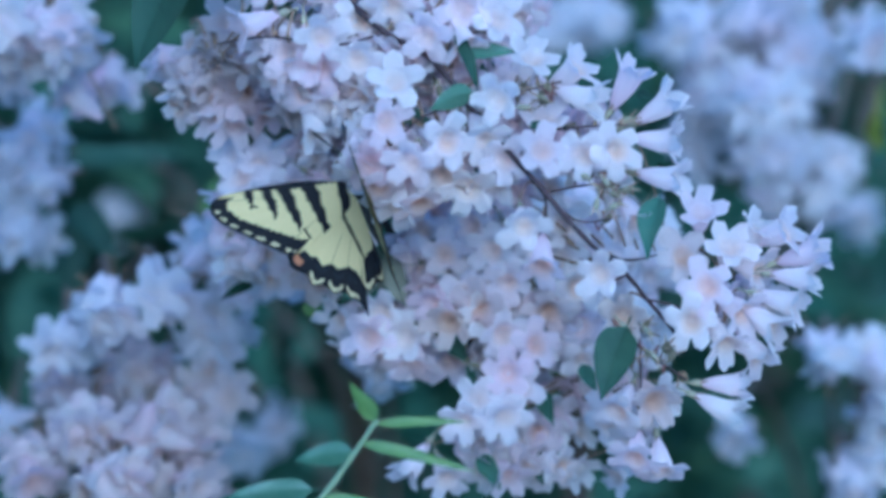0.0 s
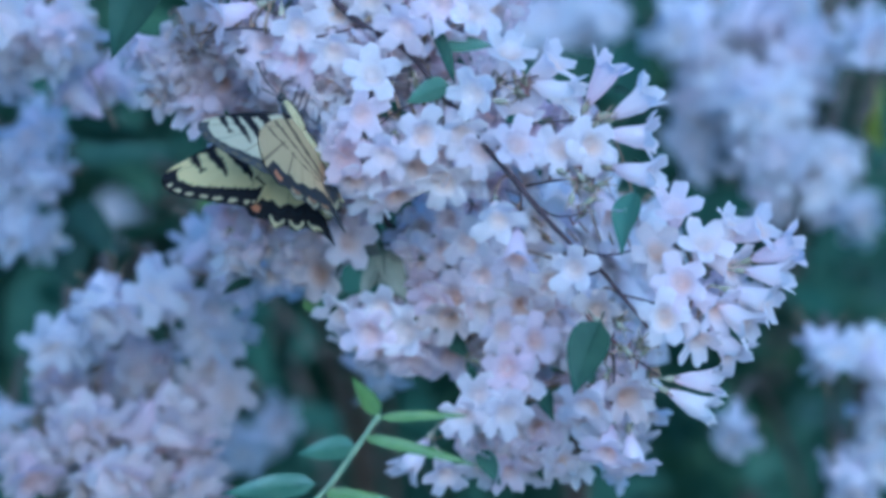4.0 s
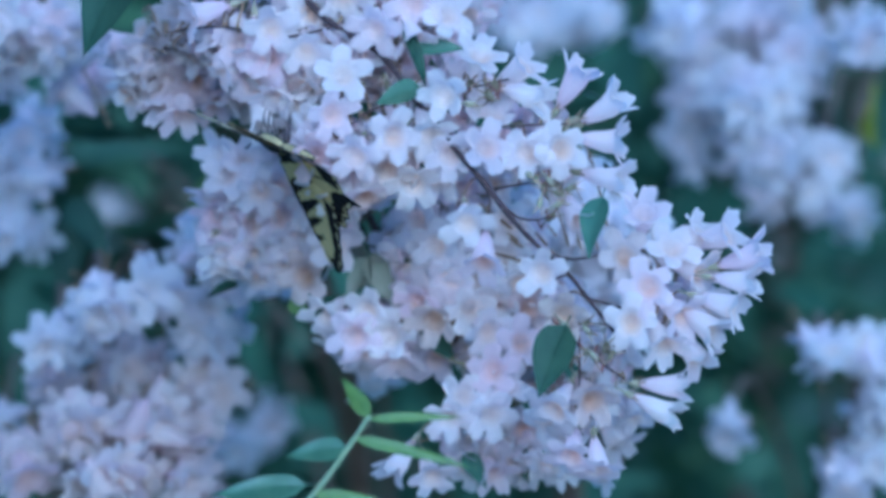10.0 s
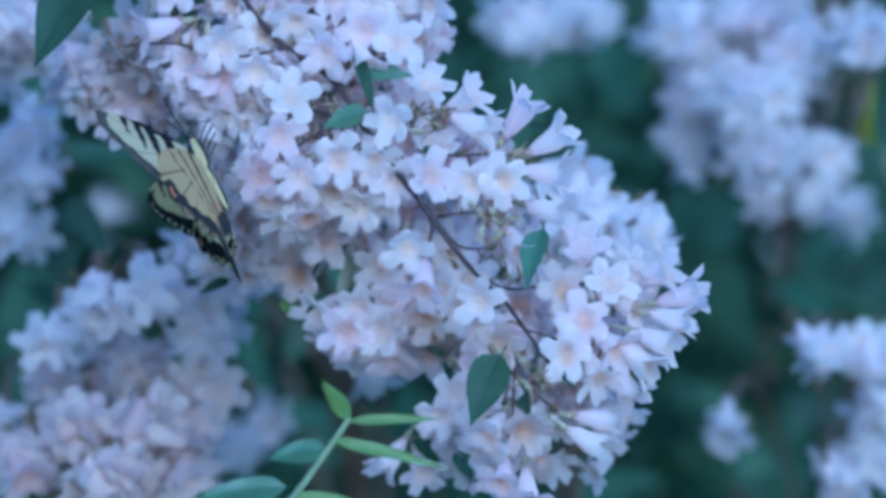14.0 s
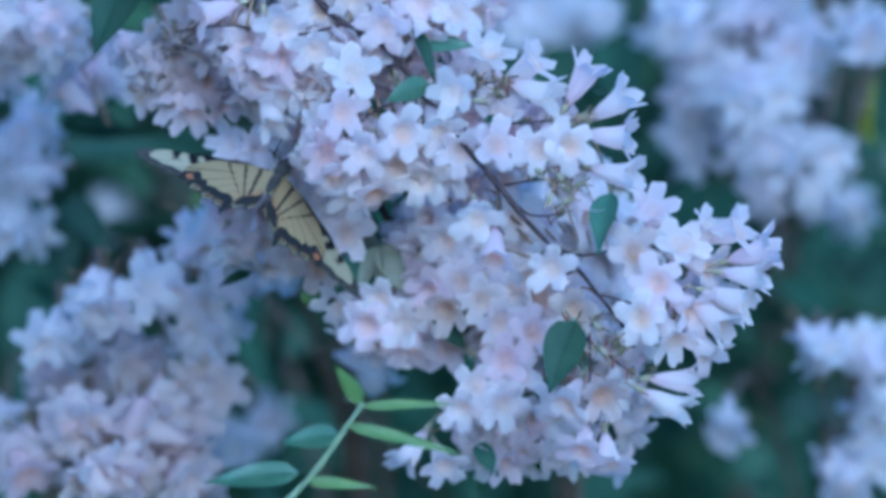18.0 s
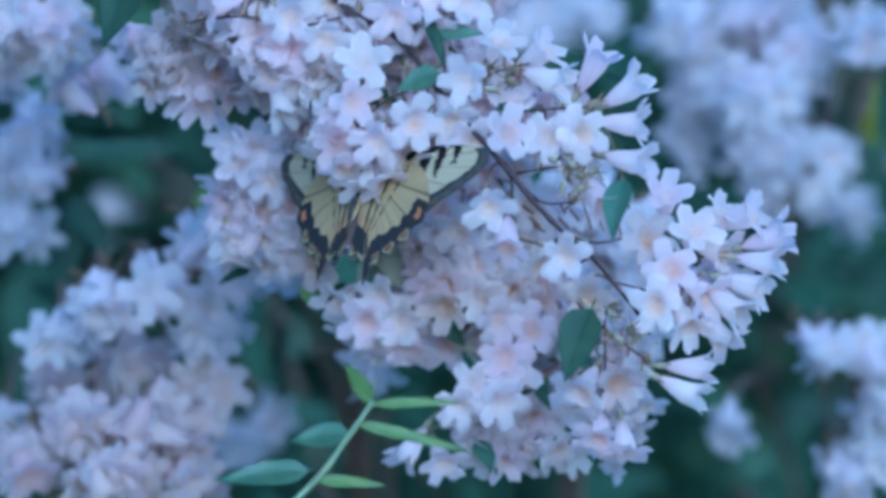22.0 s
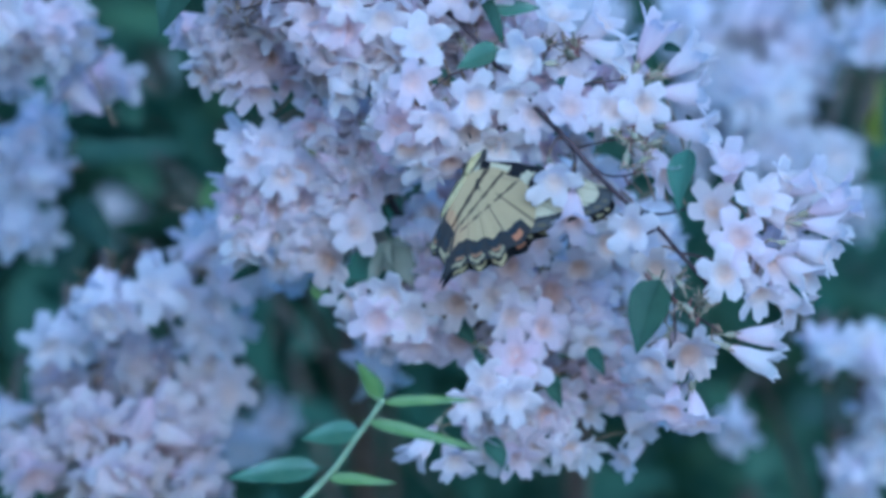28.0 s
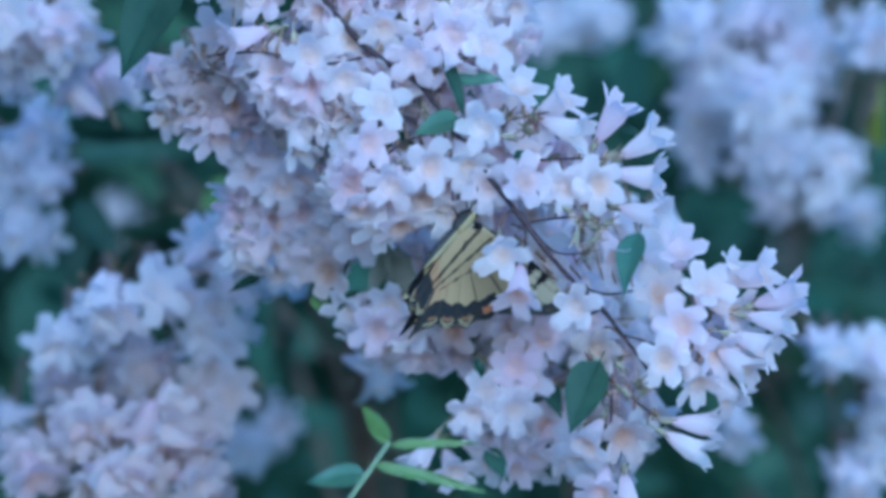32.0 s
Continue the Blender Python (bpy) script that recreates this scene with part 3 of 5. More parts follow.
MIDDLE_LEAVES_A = [
    (-3.62, 6, 119.5, -3.97, 5.5, 118.9, 60, 0.5, 'dark'),
    (-6.72, 8.5, 118.9, -7.85, 8.5, 118.5, 40, 0.5, 'dark'),
    (-4.97, 7.5, 118.3, -4.2, 7, 117.7, 60, 0.5, 'young'),
    (2.55, 7, 113.6, 2.92, 6.5, 112.3, 60, 0.5, 'dark'),
    (-3.43, 6.1, 118.5, -4.18, 6.1, 117.8, 60, 0.3, 'dark'),
    (-0.26, 7, 117.2, 0.58, 6.5, 116.3, 60, 0.5, 'dim'),
    (-1.58, 7.5, 117.3, -1.76, 7, 116.1, 50, 0.5, 'dim'),
    (1.43, 7, 117, 2.26, 6.6, 116.3, 40, 0.5, 'dark'),
    (0.86, 6, 113.3, 1.6, 5.6, 112.2, 50, 0.5, 'dim'),
    (2.91, 6, 115.4, 3.27, 5.6, 114.3, 60, 0.5, 'dim'),
]
MIDDLE_LEAVES_B = [
    (-2.35, 6.4, 119.75, -3.2, 6.1, 118.2, 70, 0.42, 'olive'),
    (-2.3, 6.4, 119.8, -2.35, 6.1, 118, 60, 0.5, 'olive'),
    (-2.25, 6.4, 119.8, -0.8, 6.1, 119.7, 50, 0.42, 'olive'),
    (-2.3, 6.4, 119.8, -1.5, 6.1, 118.2, 60, 0.5, 'olive'),
    (-2.4, 6.4, 119.8, -3.4, 8.4, 120.3, 60, 0.45, 'olive'),
    (-2.3, 8.6, 119.8, -1.9, 8.4, 120.9, 60, 0.55, 'dark'),
    (-2.6, 8.8, 120.3, -3.1, 8.6, 121.3, 60, 0.5, 'dark'),
    (-1.6, 8.8, 120.4, -0.9, 8.6, 121.2, 60, 0.5, 'dark'),
    (4.18, 5, 116.3, 4.73, 4.8, 115.4, 60, 0.5, 'dim'),
]
MIDDLE_LEAVES = MIDDLE_LEAVES_A + MIDDLE_LEAVES_B
SPRIG_STEM = [
    (-15.11, 60, -0.29),
    (-14.17, 45, 58.93),
    (-10.29, 12, 103.08),
    (-6.75, -5, 109.66),
    (-5.3, -7, 111.26),
    (-3.85, -7.5, 112.67),
    (-3.01, -7.8, 113.8),
    (-2.16, -8, 115.02),
]
SPRIG_LEAVES = [
    (-2.16, -8, 115.02, -3.07, -8.6, 116.24, 75, 0.34, 'young'),
    (-2.16, -8, 114.92, 0.56, -8.5, 115.11, 70, 0.125, 'young'),
    (-2.67, -7.9, 114.36, 0.9, -8.6, 113.61, 70, 0.11, 'young'),
    (-2.89, -7.8, 114.08, -4.74, -8.5, 113.89, 80, 0.38, 'teal'),
    (-4.1, -7.6, 112.95, -6.99, -8.3, 112.76, 80, 0.27, 'teal'),
    (-3.85, -7.5, 112.67, -1.74, -8, 112.58, 70, 0.18, 'young'),
]
SPRAY_TWIG = [
    (-27.18, 54, 126), (-20.68, 52, 124), (-16.54, 50, 124.4), (-12.2, 55, 123.5),
    (-6.97, 50, 117.1), (0.41, 60, 108.1),
]
SPRAY_LEAVES = [
    (-16.54, 50, 124.1, -10.76, 52, 124.7, 60, 0.2, 'dark'),
    (-7.06, 46, 117.1, -6.41, 48, 112, 75, 0.3, 'dark'),
    (17.8, 40, 126.5, 17.3, 38, 124.1, 75, 0.85, 'yellow'),
    (-9.48, 30, 122.2, -7.86, 28, 121.9, 60, 0.6, 'young'),
    (-7.74, 30, 118.3, -9.05, 30, 118.3, 60, 0.4, 'dark'),
]
FAR_0 = ((-0.173, 0.7, 0.939), [
    (-0.1159, 0.23, 1.1532, 0.0151, 0.03, 0.0104, 14),
    (-0.1419, 0.24, 1.1507, 0.0101, 0.03, 0.0088, 8),
    (-0.1255, 0.17, 1.1358, 0.0129, 0.03, 0.0097, 11),
    (-0.0993, 0.17, 1.1358, 0.0145, 0.03, 0.0113, 14),
    (-0.0844, 0.19, 1.1493, 0.0082, 0.03, 0.009, 6),
    (-0.1456, 0.17, 1.1218, 0.0113, 0.03, 0.0088, 9),
    (-0.1159, 0.15, 1.1198, 0.0143, 0.03, 0.0095, 12),
    (-0.0907, 0.16, 1.1193, 0.0128, 0.03, 0.0096, 11),
])
FAR_1 = ((-0.186, 0.7, 0.966), [
    (-0.1003, 0.17, 1.1821, 0.0088, 0.03, 0.0084, 6),
    (-0.0864, 0.19, 1.1707, 0.0098, 0.03, 0.0078, 7),
    (-0.1195, 0.17, 1.1781, 0.01, 0.03, 0.0084, 7),
    (-0.1383, 0.2, 1.1653, 0.0074, 0.03, 0.0079, 5),
    (-0.0825, 0.36, 1.1187, 0.0073, 0.03, 0.0091, 6),
    (-0.0746, 0.5, 1.123, 0.0055, 0.03, 0.0043, 3),
    (-0.1691, 0.3, 1.1336, 0.0038, 0.03, 0.007, 3),
])
FAR_2 = ((-0.28, 0.6, 1.081), [
    (-0.1574, 0.27, 1.2442, 0.0086, 0.03, 0.0077, 6),
    (-0.166, 0.28, 1.2304, 0.0078, 0.03, 0.0104, 7),
    (-0.1532, 0.27, 1.2227, 0.0077, 0.03, 0.0086, 6),
    (-0.1617, 0.28, 1.2045, 0.0107, 0.03, 0.009, 8),
])
FAR_3 = ((-0.273, 0.55, 1.387), [
    (-0.1516, 0.16, 1.2771, 0.0096, 0.03, 0.0144, 12),
    (-0.1347, 0.15, 1.2746, 0.0083, 0.03, 0.0127, 9),
    (-0.1312, 0.19, 1.2593, 0.0082, 0.03, 0.0055, 4),
    (-0.1567, 0.19, 1.2613, 0.0052, 0.03, 0.0059, 3),
    (-0.1234, 0.22, 1.2615, 0.004, 0.03, 0.005, 3),
])
FAR_4 = ((0.268, 0.85, 1.417), [
    (0.0982, 0.39, 1.2879, 0.0138, 0.03, 0.0129, 16),
    (0.1274, 0.41, 1.2912, 0.0159, 0.03, 0.014, 20),
    (0.1467, 0.39, 1.2729, 0.012, 0.03, 0.0166, 18),
    (0.1256, 0.37, 1.2595, 0.0155, 0.03, 0.0137, 19),
    (0.1052, 0.41, 1.2632, 0.014, 0.03, 0.014, 18),
    (0.1011, 0.42, 1.242, 0.0116, 0.03, 0.0084, 9),
    (0.1355, 0.38, 1.2381, 0.0147, 0.03, 0.0095, 13),
    (0.1556, 0.4, 1.235, 0.0089, 0.03, 0.0115, 9),
    (0.1313, 0.4, 1.2211, 0.0059, 0.03, 0.0078, 4),
    (0.151, 0.4, 1.2223, 0.0067, 0.03, 0.0067, 4),
    (0.1817, 0.55, 1.2141, 0.0081, 0.03, 0.006, 4),
])
FAR_5 = ((0.209, 0.85, 1.475), [
    (0.0372, 0.45, 1.2945, 0.0162, 0.03, 0.0105, 15),
    (0.0653, 0.5, 1.2996, 0.0118, 0.03, 0.0088, 9),
    (0.142, 0.39, 1.2982, 0.0092, 0.03, 0.0055, 5),
    (0.166, 0.33, 1.2843, 0.008, 0.03, 0.0064, 5),
])
FAR_6 = ((0.204, 0.8, 0.869), [
    (0.1427, 0.28, 1.1588, 0.009, 0.03, 0.0066, 5),
    (0.162, 0.29, 1.1557, 0.0087, 0.03, 0.0087, 7),
    (0.1678, 0.3, 1.1379, 0.0066, 0.03, 0.0105, 6),
    (0.1652, 0.3, 1.1205, 0.0084, 0.03, 0.0091, 7),
    (0.1521, 0.3, 1.1102, 0.0105, 0.03, 0.007, 6),
    (0.1146, 0.36, 1.1289, 0.004, 0.03, 0.0091, 3),
])
FAR_7 = ((0.056, 0.6, 0.926), [
    (0.0573, 0.1400, 1.1992, 0.0187, 0.0200, 0.0207, 26),
    (0.0445, 0.1400, 1.2140, 0.0158, 0.0200, 0.0138, 14),
    (0.0642, 0.1400, 1.1795, 0.0118, 0.0200, 0.0138, 10),
])
FAR_8 = ((-0.023, 0.7, 0.912), [
    (-0.0854, 0.19, 1.2033, 0.0085, 0.03, 0.0101, 7),
    (-0.0637, 0.16, 1.1972, 0.0105, 0.03, 0.0105, 10),
    (-0.0564, 0.15, 1.1942, 0.0063, 0.03, 0.0057, 3),
    (-0.0732, 0.17, 1.1871, 0.0088, 0.03, 0.0058, 4),
    (-0.0265, 0.2, 1.1534, 0.0059, 0.03, 0.0072, 4),
    (-0.1601, 0.75, 1.2148, 0.0089, 0.03, 0.008, 6),
])
FAR_BRANCHES = [FAR_0, FAR_1, FAR_2, FAR_3, FAR_4, FAR_5, FAR_6, FAR_7, FAR_8]
SWAY_FRONT = [
    (0, -0.05186, 0.01718, 1.309, -1.818), (0.5, -0.06072, 0.0244, 1.308, 0.07615),
    (1, -0.04969, 0.01971, 1.309, -1.707), (1.5, -0.05818, 0.02186, 1.31, -1.209),
    (2, -0.0588, 0.02446, 1.306, -1.114), (2.5, -0.05059, 0.02295, 1.31, -1.828),
    (3, -0.05996, 0.02206, 1.308, -0.4516), (3.5, -0.05954, 0.02043, 1.31, -0.9575),
    (5.5, -0.0554, 0.01219, 1.312, -1.308), (6, -0.05855, 0.01491, 1.31, -0.908),
    (6.5, -0.05736, 0.01305, 1.313, -1.212), (7, -0.06012, 0.01688, 1.31, -0.7993),
    (7.5, -0.05872, 0.01683, 1.31, -0.8663), (8, -0.06217, 0.02064, 1.31, -0.6022),
    (8.5, -0.06327, 0.01914, 1.308, 0.07842), (9, -0.06407, 0.02, 1.309, -1.214e-15),
    (9.5, -0.06714, 0.02281, 1.31, -0.0631), (10, -0.06491, 0.02232, 1.311, -0.2443),
    (10.5, -0.06613, 0.02151, 1.31, 0.1403), (11, -0.06869, 0.02115, 1.308, 0.6025),
    (11.5, -0.0647, 0.01631, 1.307, 0.6719), (12, -0.07086, 0.02962, 1.306, 1.962),
    (12.5, -0.08617, 0.04133, 1.306, 3.559), (13, -0.086, 0.01962, 1.298, 5.221),
    (13.5, -0.08919, 0.0247, 1.299, 5.868), (14, -0.07832, 0.03274, 1.306, 2.294),
    (14.5, -0.07415, 0.02323, 1.302, 1.374), (16.5, -0.05688, 0.02311, 1.312, -1.77),
    (17, -0.05762, 0.0211, 1.312, -1.573), (17.5, -0.05925, 0.02332, 1.313, -1.466),
    (18, -0.06188, 0.02628, 1.311, -0.5607), (18.5, -0.05688, 0.02128, 1.315, -2.305),
    (19, -0.05825, 0.02772, 1.315, -1.837), (19.5, -0.05739, 0.02302, 1.313, -1.488),
    (20, -0.05748, 0.02505, 1.315, -1.489), (20.5, -0.05897, 0.01738, 1.313, -1.055),
    (21, -0.05662, 0.02205, 1.313, -1.369), (21.5, -0.05867, 0.01913, 1.313, -1.28),
    (22, -0.05977, 0.02017, 1.314, -1.262), (22.5, -0.05757, 0.01688, 1.313, -1.36),
    (23, -0.05886, 0.01702, 1.313, -1.014), (23.5, -0.05778, 0.01855, 1.312, -0.8624),
    (24, -0.05446, 0.02131, 1.312, -1.369), (24.5, -0.06107, 0.01265, 1.308, 0.3493),
    (25, -0.05527, 0.01307, 1.31, -1.138), (25.5, -0.05692, 0.01042, 1.308, 0.06584),
    (27.5, -0.0452, 0.008464, 1.313, -1.656), (28, -0.04501, 0.01442, 1.319, -3.405),
    (28.5, -0.04394, 0.01327, 1.318, -2.153), (29, -0.04374, 0.01719, 1.32, -1.945),
    (29.5, -0.04685, 0.01662, 1.32, -1.664), (30, -0.04123, 0.008981, 1.316, -2.006),
    (30.5, -0.04288, 0.01088, 1.312, -1.751), (31, -0.04225, 0.008891, 1.311, -1.318),
    (31.5, -0.04711, 0.007301, 1.306, -0.581), (32, -0.05373, 0.01581, 1.303, 1.179),
]
SWAY_MIDDLE = [
    (0, 0.001696, 0.000185), (0.5, 0.003282, 0.0003978), (1, 0.003546, 0.002248),
    (1.5, 0.003675, 0.003114), (2, 0.002886, 0.001869), (2.5, 0.004647, 0.002664),
    (3, 0.002123, 0.001198), (3.5, 0.001875, 0.000851), (5.5, 0.00198, 0.001684),
    (6, 0.002049, 0.001406), (6.5, 0.002146, 0.00198), (7, 0.00198, 0.001628),
    (7.5, 0.00215, 0.001295), (8, 0.001247, 0.000666), (8.5, 4.81e-05, 5.55e-05),
    (9, 4.207e-18, -5.55e-05), (9.5, -0.0009176, -0.0003885), (10, -0.0009694, -0.000444),
    (10.5, -0.001872, -0.0007955), (11, -0.001865, -0.001073), (11.5, -0.001421, -0.001018),
    (12, -0.003807, -0.003238), (12.5, -0.01049, -0.00629), (13, -0.01219, -0.007145),
    (13.5, -0.006475, -0.002612), (14, -0.003127, 0.000481), (14.5, -0.00124, -9.867e-05),
    (16.5, 0.003867, 0.003577), (17, 0.003751, 0.002905), (17.5, 0.003626, 0.002257),
    (18, 0.00346, 0.002202), (18.5, 0.004348, 0.003049), (19, 0.004403, 0.003271),
    (19.5, 0.00346, 0.002771), (20, 0.003515, 0.002609), (20.5, 0.002827, 0.002664),
    (21, 0.003286, 0.002424), (21.5, 0.002893, 0.002775), (22, 0.002483, 0.003441),
    (22.5, 0.00272, 0.002649), (23, 0.002313, 0.002708), (23.5, 0.002198, 0.002768),
    (24, 0.004581, 0.002549), (24.5, 0.002708, 0.003182), (25, 0.002054, 0.0029),
    (25.5, 0.002535, 0.001221), (27.5, 0.003774, 0.002152), (28, 0.004597, 0.004311),
    (28.5, 0.005139, 0.004814), (29, 0.005025, 0.004921), (29.5, 0.006057, 0.006623),
    (30, 0.007293, 0.006738), (30.5, 0.005772, 0.004189), (31, 0.005657, 0.003382),
    (31.5, 0.005014, 0.002743), (32, 0.00386, 0.001764),
]
SWAY_SPRIG = [
    (0, 0.0006394, 5.92e-06), (0.5, 0.001701, -6.216e-05), (1, 0.0003197, 0.0009804),
    (1.5, 0.0002664, 0.000817), (2, 0.0003197, 0.000444), (2.5, 0.001194, 0.0006571),
    (3, 0.001772, 0.0006172), (3.5, 0.001533, 0.001101), (5.5, 0.0019, 0.001083),
    (6, 0.001434, 0.001083), (6.5, 0.001527, 0.00135), (7, 0.001634, 0.001297),
    (7.5, 0.001797, 0.0009768), (8, 0.001463, 0.0009235), (8.5, 4.618e-05, 5.328e-05),
    (9, 4.038e-18, -5.328e-05), (9.5, 0.0007708, 0.0001776), (10, 0.0004369, 0.0001243),
    (10.5, 0.00092, 0.0003374), (11, 0.0003765, 7.104e-05), (11.5, -0.0008134, -0.0001598),
    (12, -0.002021, -0.0006394), (12.5, -0.005165, -0.001137), (13, -0.005165, -0.0005896),
    (13.5, -0.004582, -0.00114), (14, -0.004902, -0.0003374), (14.5, -0.0003552, -9.472e-05),
    (16.5, 0.0005328, 0.003221), (17, -0.0009457, 0.002824), (17.5, -0.001332, 0.00222),
    (18, -0.001225, 0.00325), (18.5, -8.88e-05, 0.003779), (19, 0.001048, 0.00346),
    (19.5, 0.0003907, 0.003513), (20, -8.88e-05, 0.003357), (20.5, 0.0006181, 0.003144),
    (21, 0.0002415, 0.003197), (21.5, 0.001215, 0.00325), (22, 0.001105, 0.004156),
    (22.5, 0.0007815, 0.003129), (23, 0.0001243, 0.00292), (23.5, -0.0005364, 0.00271),
    (24, -0.0004156, 0.002767), (24.5, 0.0005044, 0.002824), (25, -0.0009591, 0.002553),
    (25.5, -0.0007459, 0.002575), (27.5, 0.002646, 0.000521), (28, 0.002797, 0.004849),
    (28.5, 0.003673, 0.007445), (29, 0.003208, 0.01048), (29.5, 0.001144, 0.00817),
    (30, 0.001336, 0.004905), (30.5, 0.002646, 0.001801), (31, 0.003069, -0.00178),
    (31.5, 0.003357, -0.004773), (32, 0.003866, -0.007098),
]
FLY_SIZE = 0.90
FLIGHT = [
    (0, -0.02749, 0.018, 1.21831, 101.7, -15.4, -43.1), (0.5, -0.03461, 0.018, 1.21672, 85.3, -12.8, -57.2),
    (1, -0.02514, 0.018, 1.2173, 97.1, -15.3, -51.9), (1.5, -0.03262, 0.018, 1.21877, 104.2, -18.9, -50.9),
    (2, -0.04546, 0.018, 1.22755, 105.1, -28.3, -50.8), (2.5, -0.03216, 0.018, 1.23337, 107.4, -28.3, -57.4),
    (3, -0.05013, 0.018, 1.23427, 107.9, -25.5, -74.3), (3.5, -0.04685, 0.012, 1.23923, 115.9, -11.5, -86.7),
    (4.5, -0.04648, 0.012, 1.23748, 116.7, -31, -54.8), (5.5, -0.0461, 0.012, 1.23573, 102.6, -47.3, -13.6),
    (6, -0.04808, 0.012, 1.22973, 111.8, -49.5, -68.6), (6.5, -0.04173, 0.012, 1.23471, 82.8, -57.6, -45.6),
    (7, -0.04692, 0.012, 1.23392, 104, -53.9, -61.5), (7.5, -0.04927, 0.012, 1.24355, 116.3, -0.2, -84.1),
    (8, -0.05613, 0.012, 1.24209, 114.5, -16.4, -93.3), (8.5, -0.05267, 0.012, 1.23238, 139.5, -23.3, -104.3),
    (9, -0.04836, 0.012, 1.22927, 131.8, -4.9, -107.5), (9.5, -0.05751, 0.012, 1.22645, 159, -36.9, -132.1),
    (10, -0.05055, 0.012, 1.23241, 159.2, -33.7, -129.4), (10.5, -0.04893, 0.012, 1.23236, 143.6, -35.7, -103.7),
    (11, -0.05427, 0.012, 1.23176, 143.7, -41.9, -105.7), (11.5, -0.05582, 0.012, 1.23059, 119.6, -49.6, -81.2),
    (12, -0.05727, 0.012, 1.23053, 90, -59.8, -66.9), (12.5, -0.07246, 0.012, 1.22375, 121.6, -67.6, -96.2),
    (13, -0.08147, 0.012, 1.2193, 155.9, -41.4, -137.6), (14, -0.07476, 0.012, 1.2258, 112.8, -23.7, -87.2),
    (14.5, -0.06668, 0.012, 1.22105, 136, -34.2, -107.8), (16.5, -0.03636, 0.03, 1.21866, 125.7, 12.1, -160.3),
    (17, -0.05061, 0.03, 1.22338, 148.5, -18.4, 174.5), (17.5, -0.04865, 0.03, 1.22686, 159, -8.7, -142.4),
    (18, -0.05222, 0.03, 1.22247, 155.3, -23.1, 178.3), (18.5, -0.04076, 0.03, 1.22568, 149.2, -0.5, -176.3),
    (18.7, -0.03634, 0.03, 1.22323, 139.1, -7.5, -170.6), (19, -0.04885, 0.03, 1.22642, 168.7, -4.1, -149.3),
    (19.1, -0.03481, 0.03, 1.22905, 175.5, -13.3, -135.6), (19.4, -0.0394, 0.03, 1.22045, 173.6, 1.3, -174.6),
    (19.7, -0.04675, 0.015, 1.22519, 153.7, -20.9, -179.9), (19.9, -0.03967, 0.015, 1.22146, 177.1, -4.4, 158.8),
    (20, -0.02884, 0.015, 1.22053, 170.8, 3.9, 149.4), (20.2, -0.03493, 0.015, 1.22021, 144.3, 3.9, 151.2),
    (20.5, -0.03603, 0.015, 1.21886, 153.4, -6.6, 167.6), (21, -0.029, 0.015, 1.22074, 125.7, 2.8, 149.8),
    (21.5, -0.02667, 0.015, 1.21898, 131.8, -8.6, 148.5), (22, -0.02481, 0.015, 1.2234, 110.6, -0.1, 137.2),
    (22.5, -0.0229, 0.015, 1.22479, 113.2, -4, 133.3), (23, -0.02765, 0.015, 1.21706, 137.3, -3.1, 138.7),
    (23.5, -0.02346, 0.015, 1.22088, 119.8, -10.7, 133.5), (24, -0.01619, 0.015, 1.22162, 128.7, -3.5, 134.9),
    (24.5, -0.02878, 0.015, 1.21183, 156.7, -11.1, 135.2), (25, -0.02208, 0.015, 1.21935, 132.9, -26.9, 144.2),
    (25.5, -0.02616, 0.015, 1.21131, 144.7, -27.4, 134.8), (26.5, -0.00853, 0.0085, 1.21416, 131.1, -0.7, 100.8),
    (27.5, 0.00909, 0.002, 1.217, 104.4, 12.6, 60.5), (28, 0.00652, 0.002, 1.22274, 114.2, 22.5, 82.1),
    (28.5, 0.01871, 0.002, 1.21759, 113.7, 34.7, 52.7), (29, 0.008, 0.002, 1.21632, 119.3, 40.5, 88.4),
    (29.5, 0.00496, 0.002, 1.21587, 141.5, 14.6, 88.6), (30, 0.01717, 0.002, 1.2158, 141.3, 33.3, 94.5),
    (30.5, 0.01116, 0.002, 1.2147, 142.8, 7.8, 102.4), (31, 0.01773, 0.002, 1.20542, 140.8, 36.9, 97.2),
    (31.5, 0.00829, 0.002, 1.20715, 144, -7.3, 126.6), (32, 0.00256, 0.002, 1.20683, 126.4, -14.6, 120.7),
]
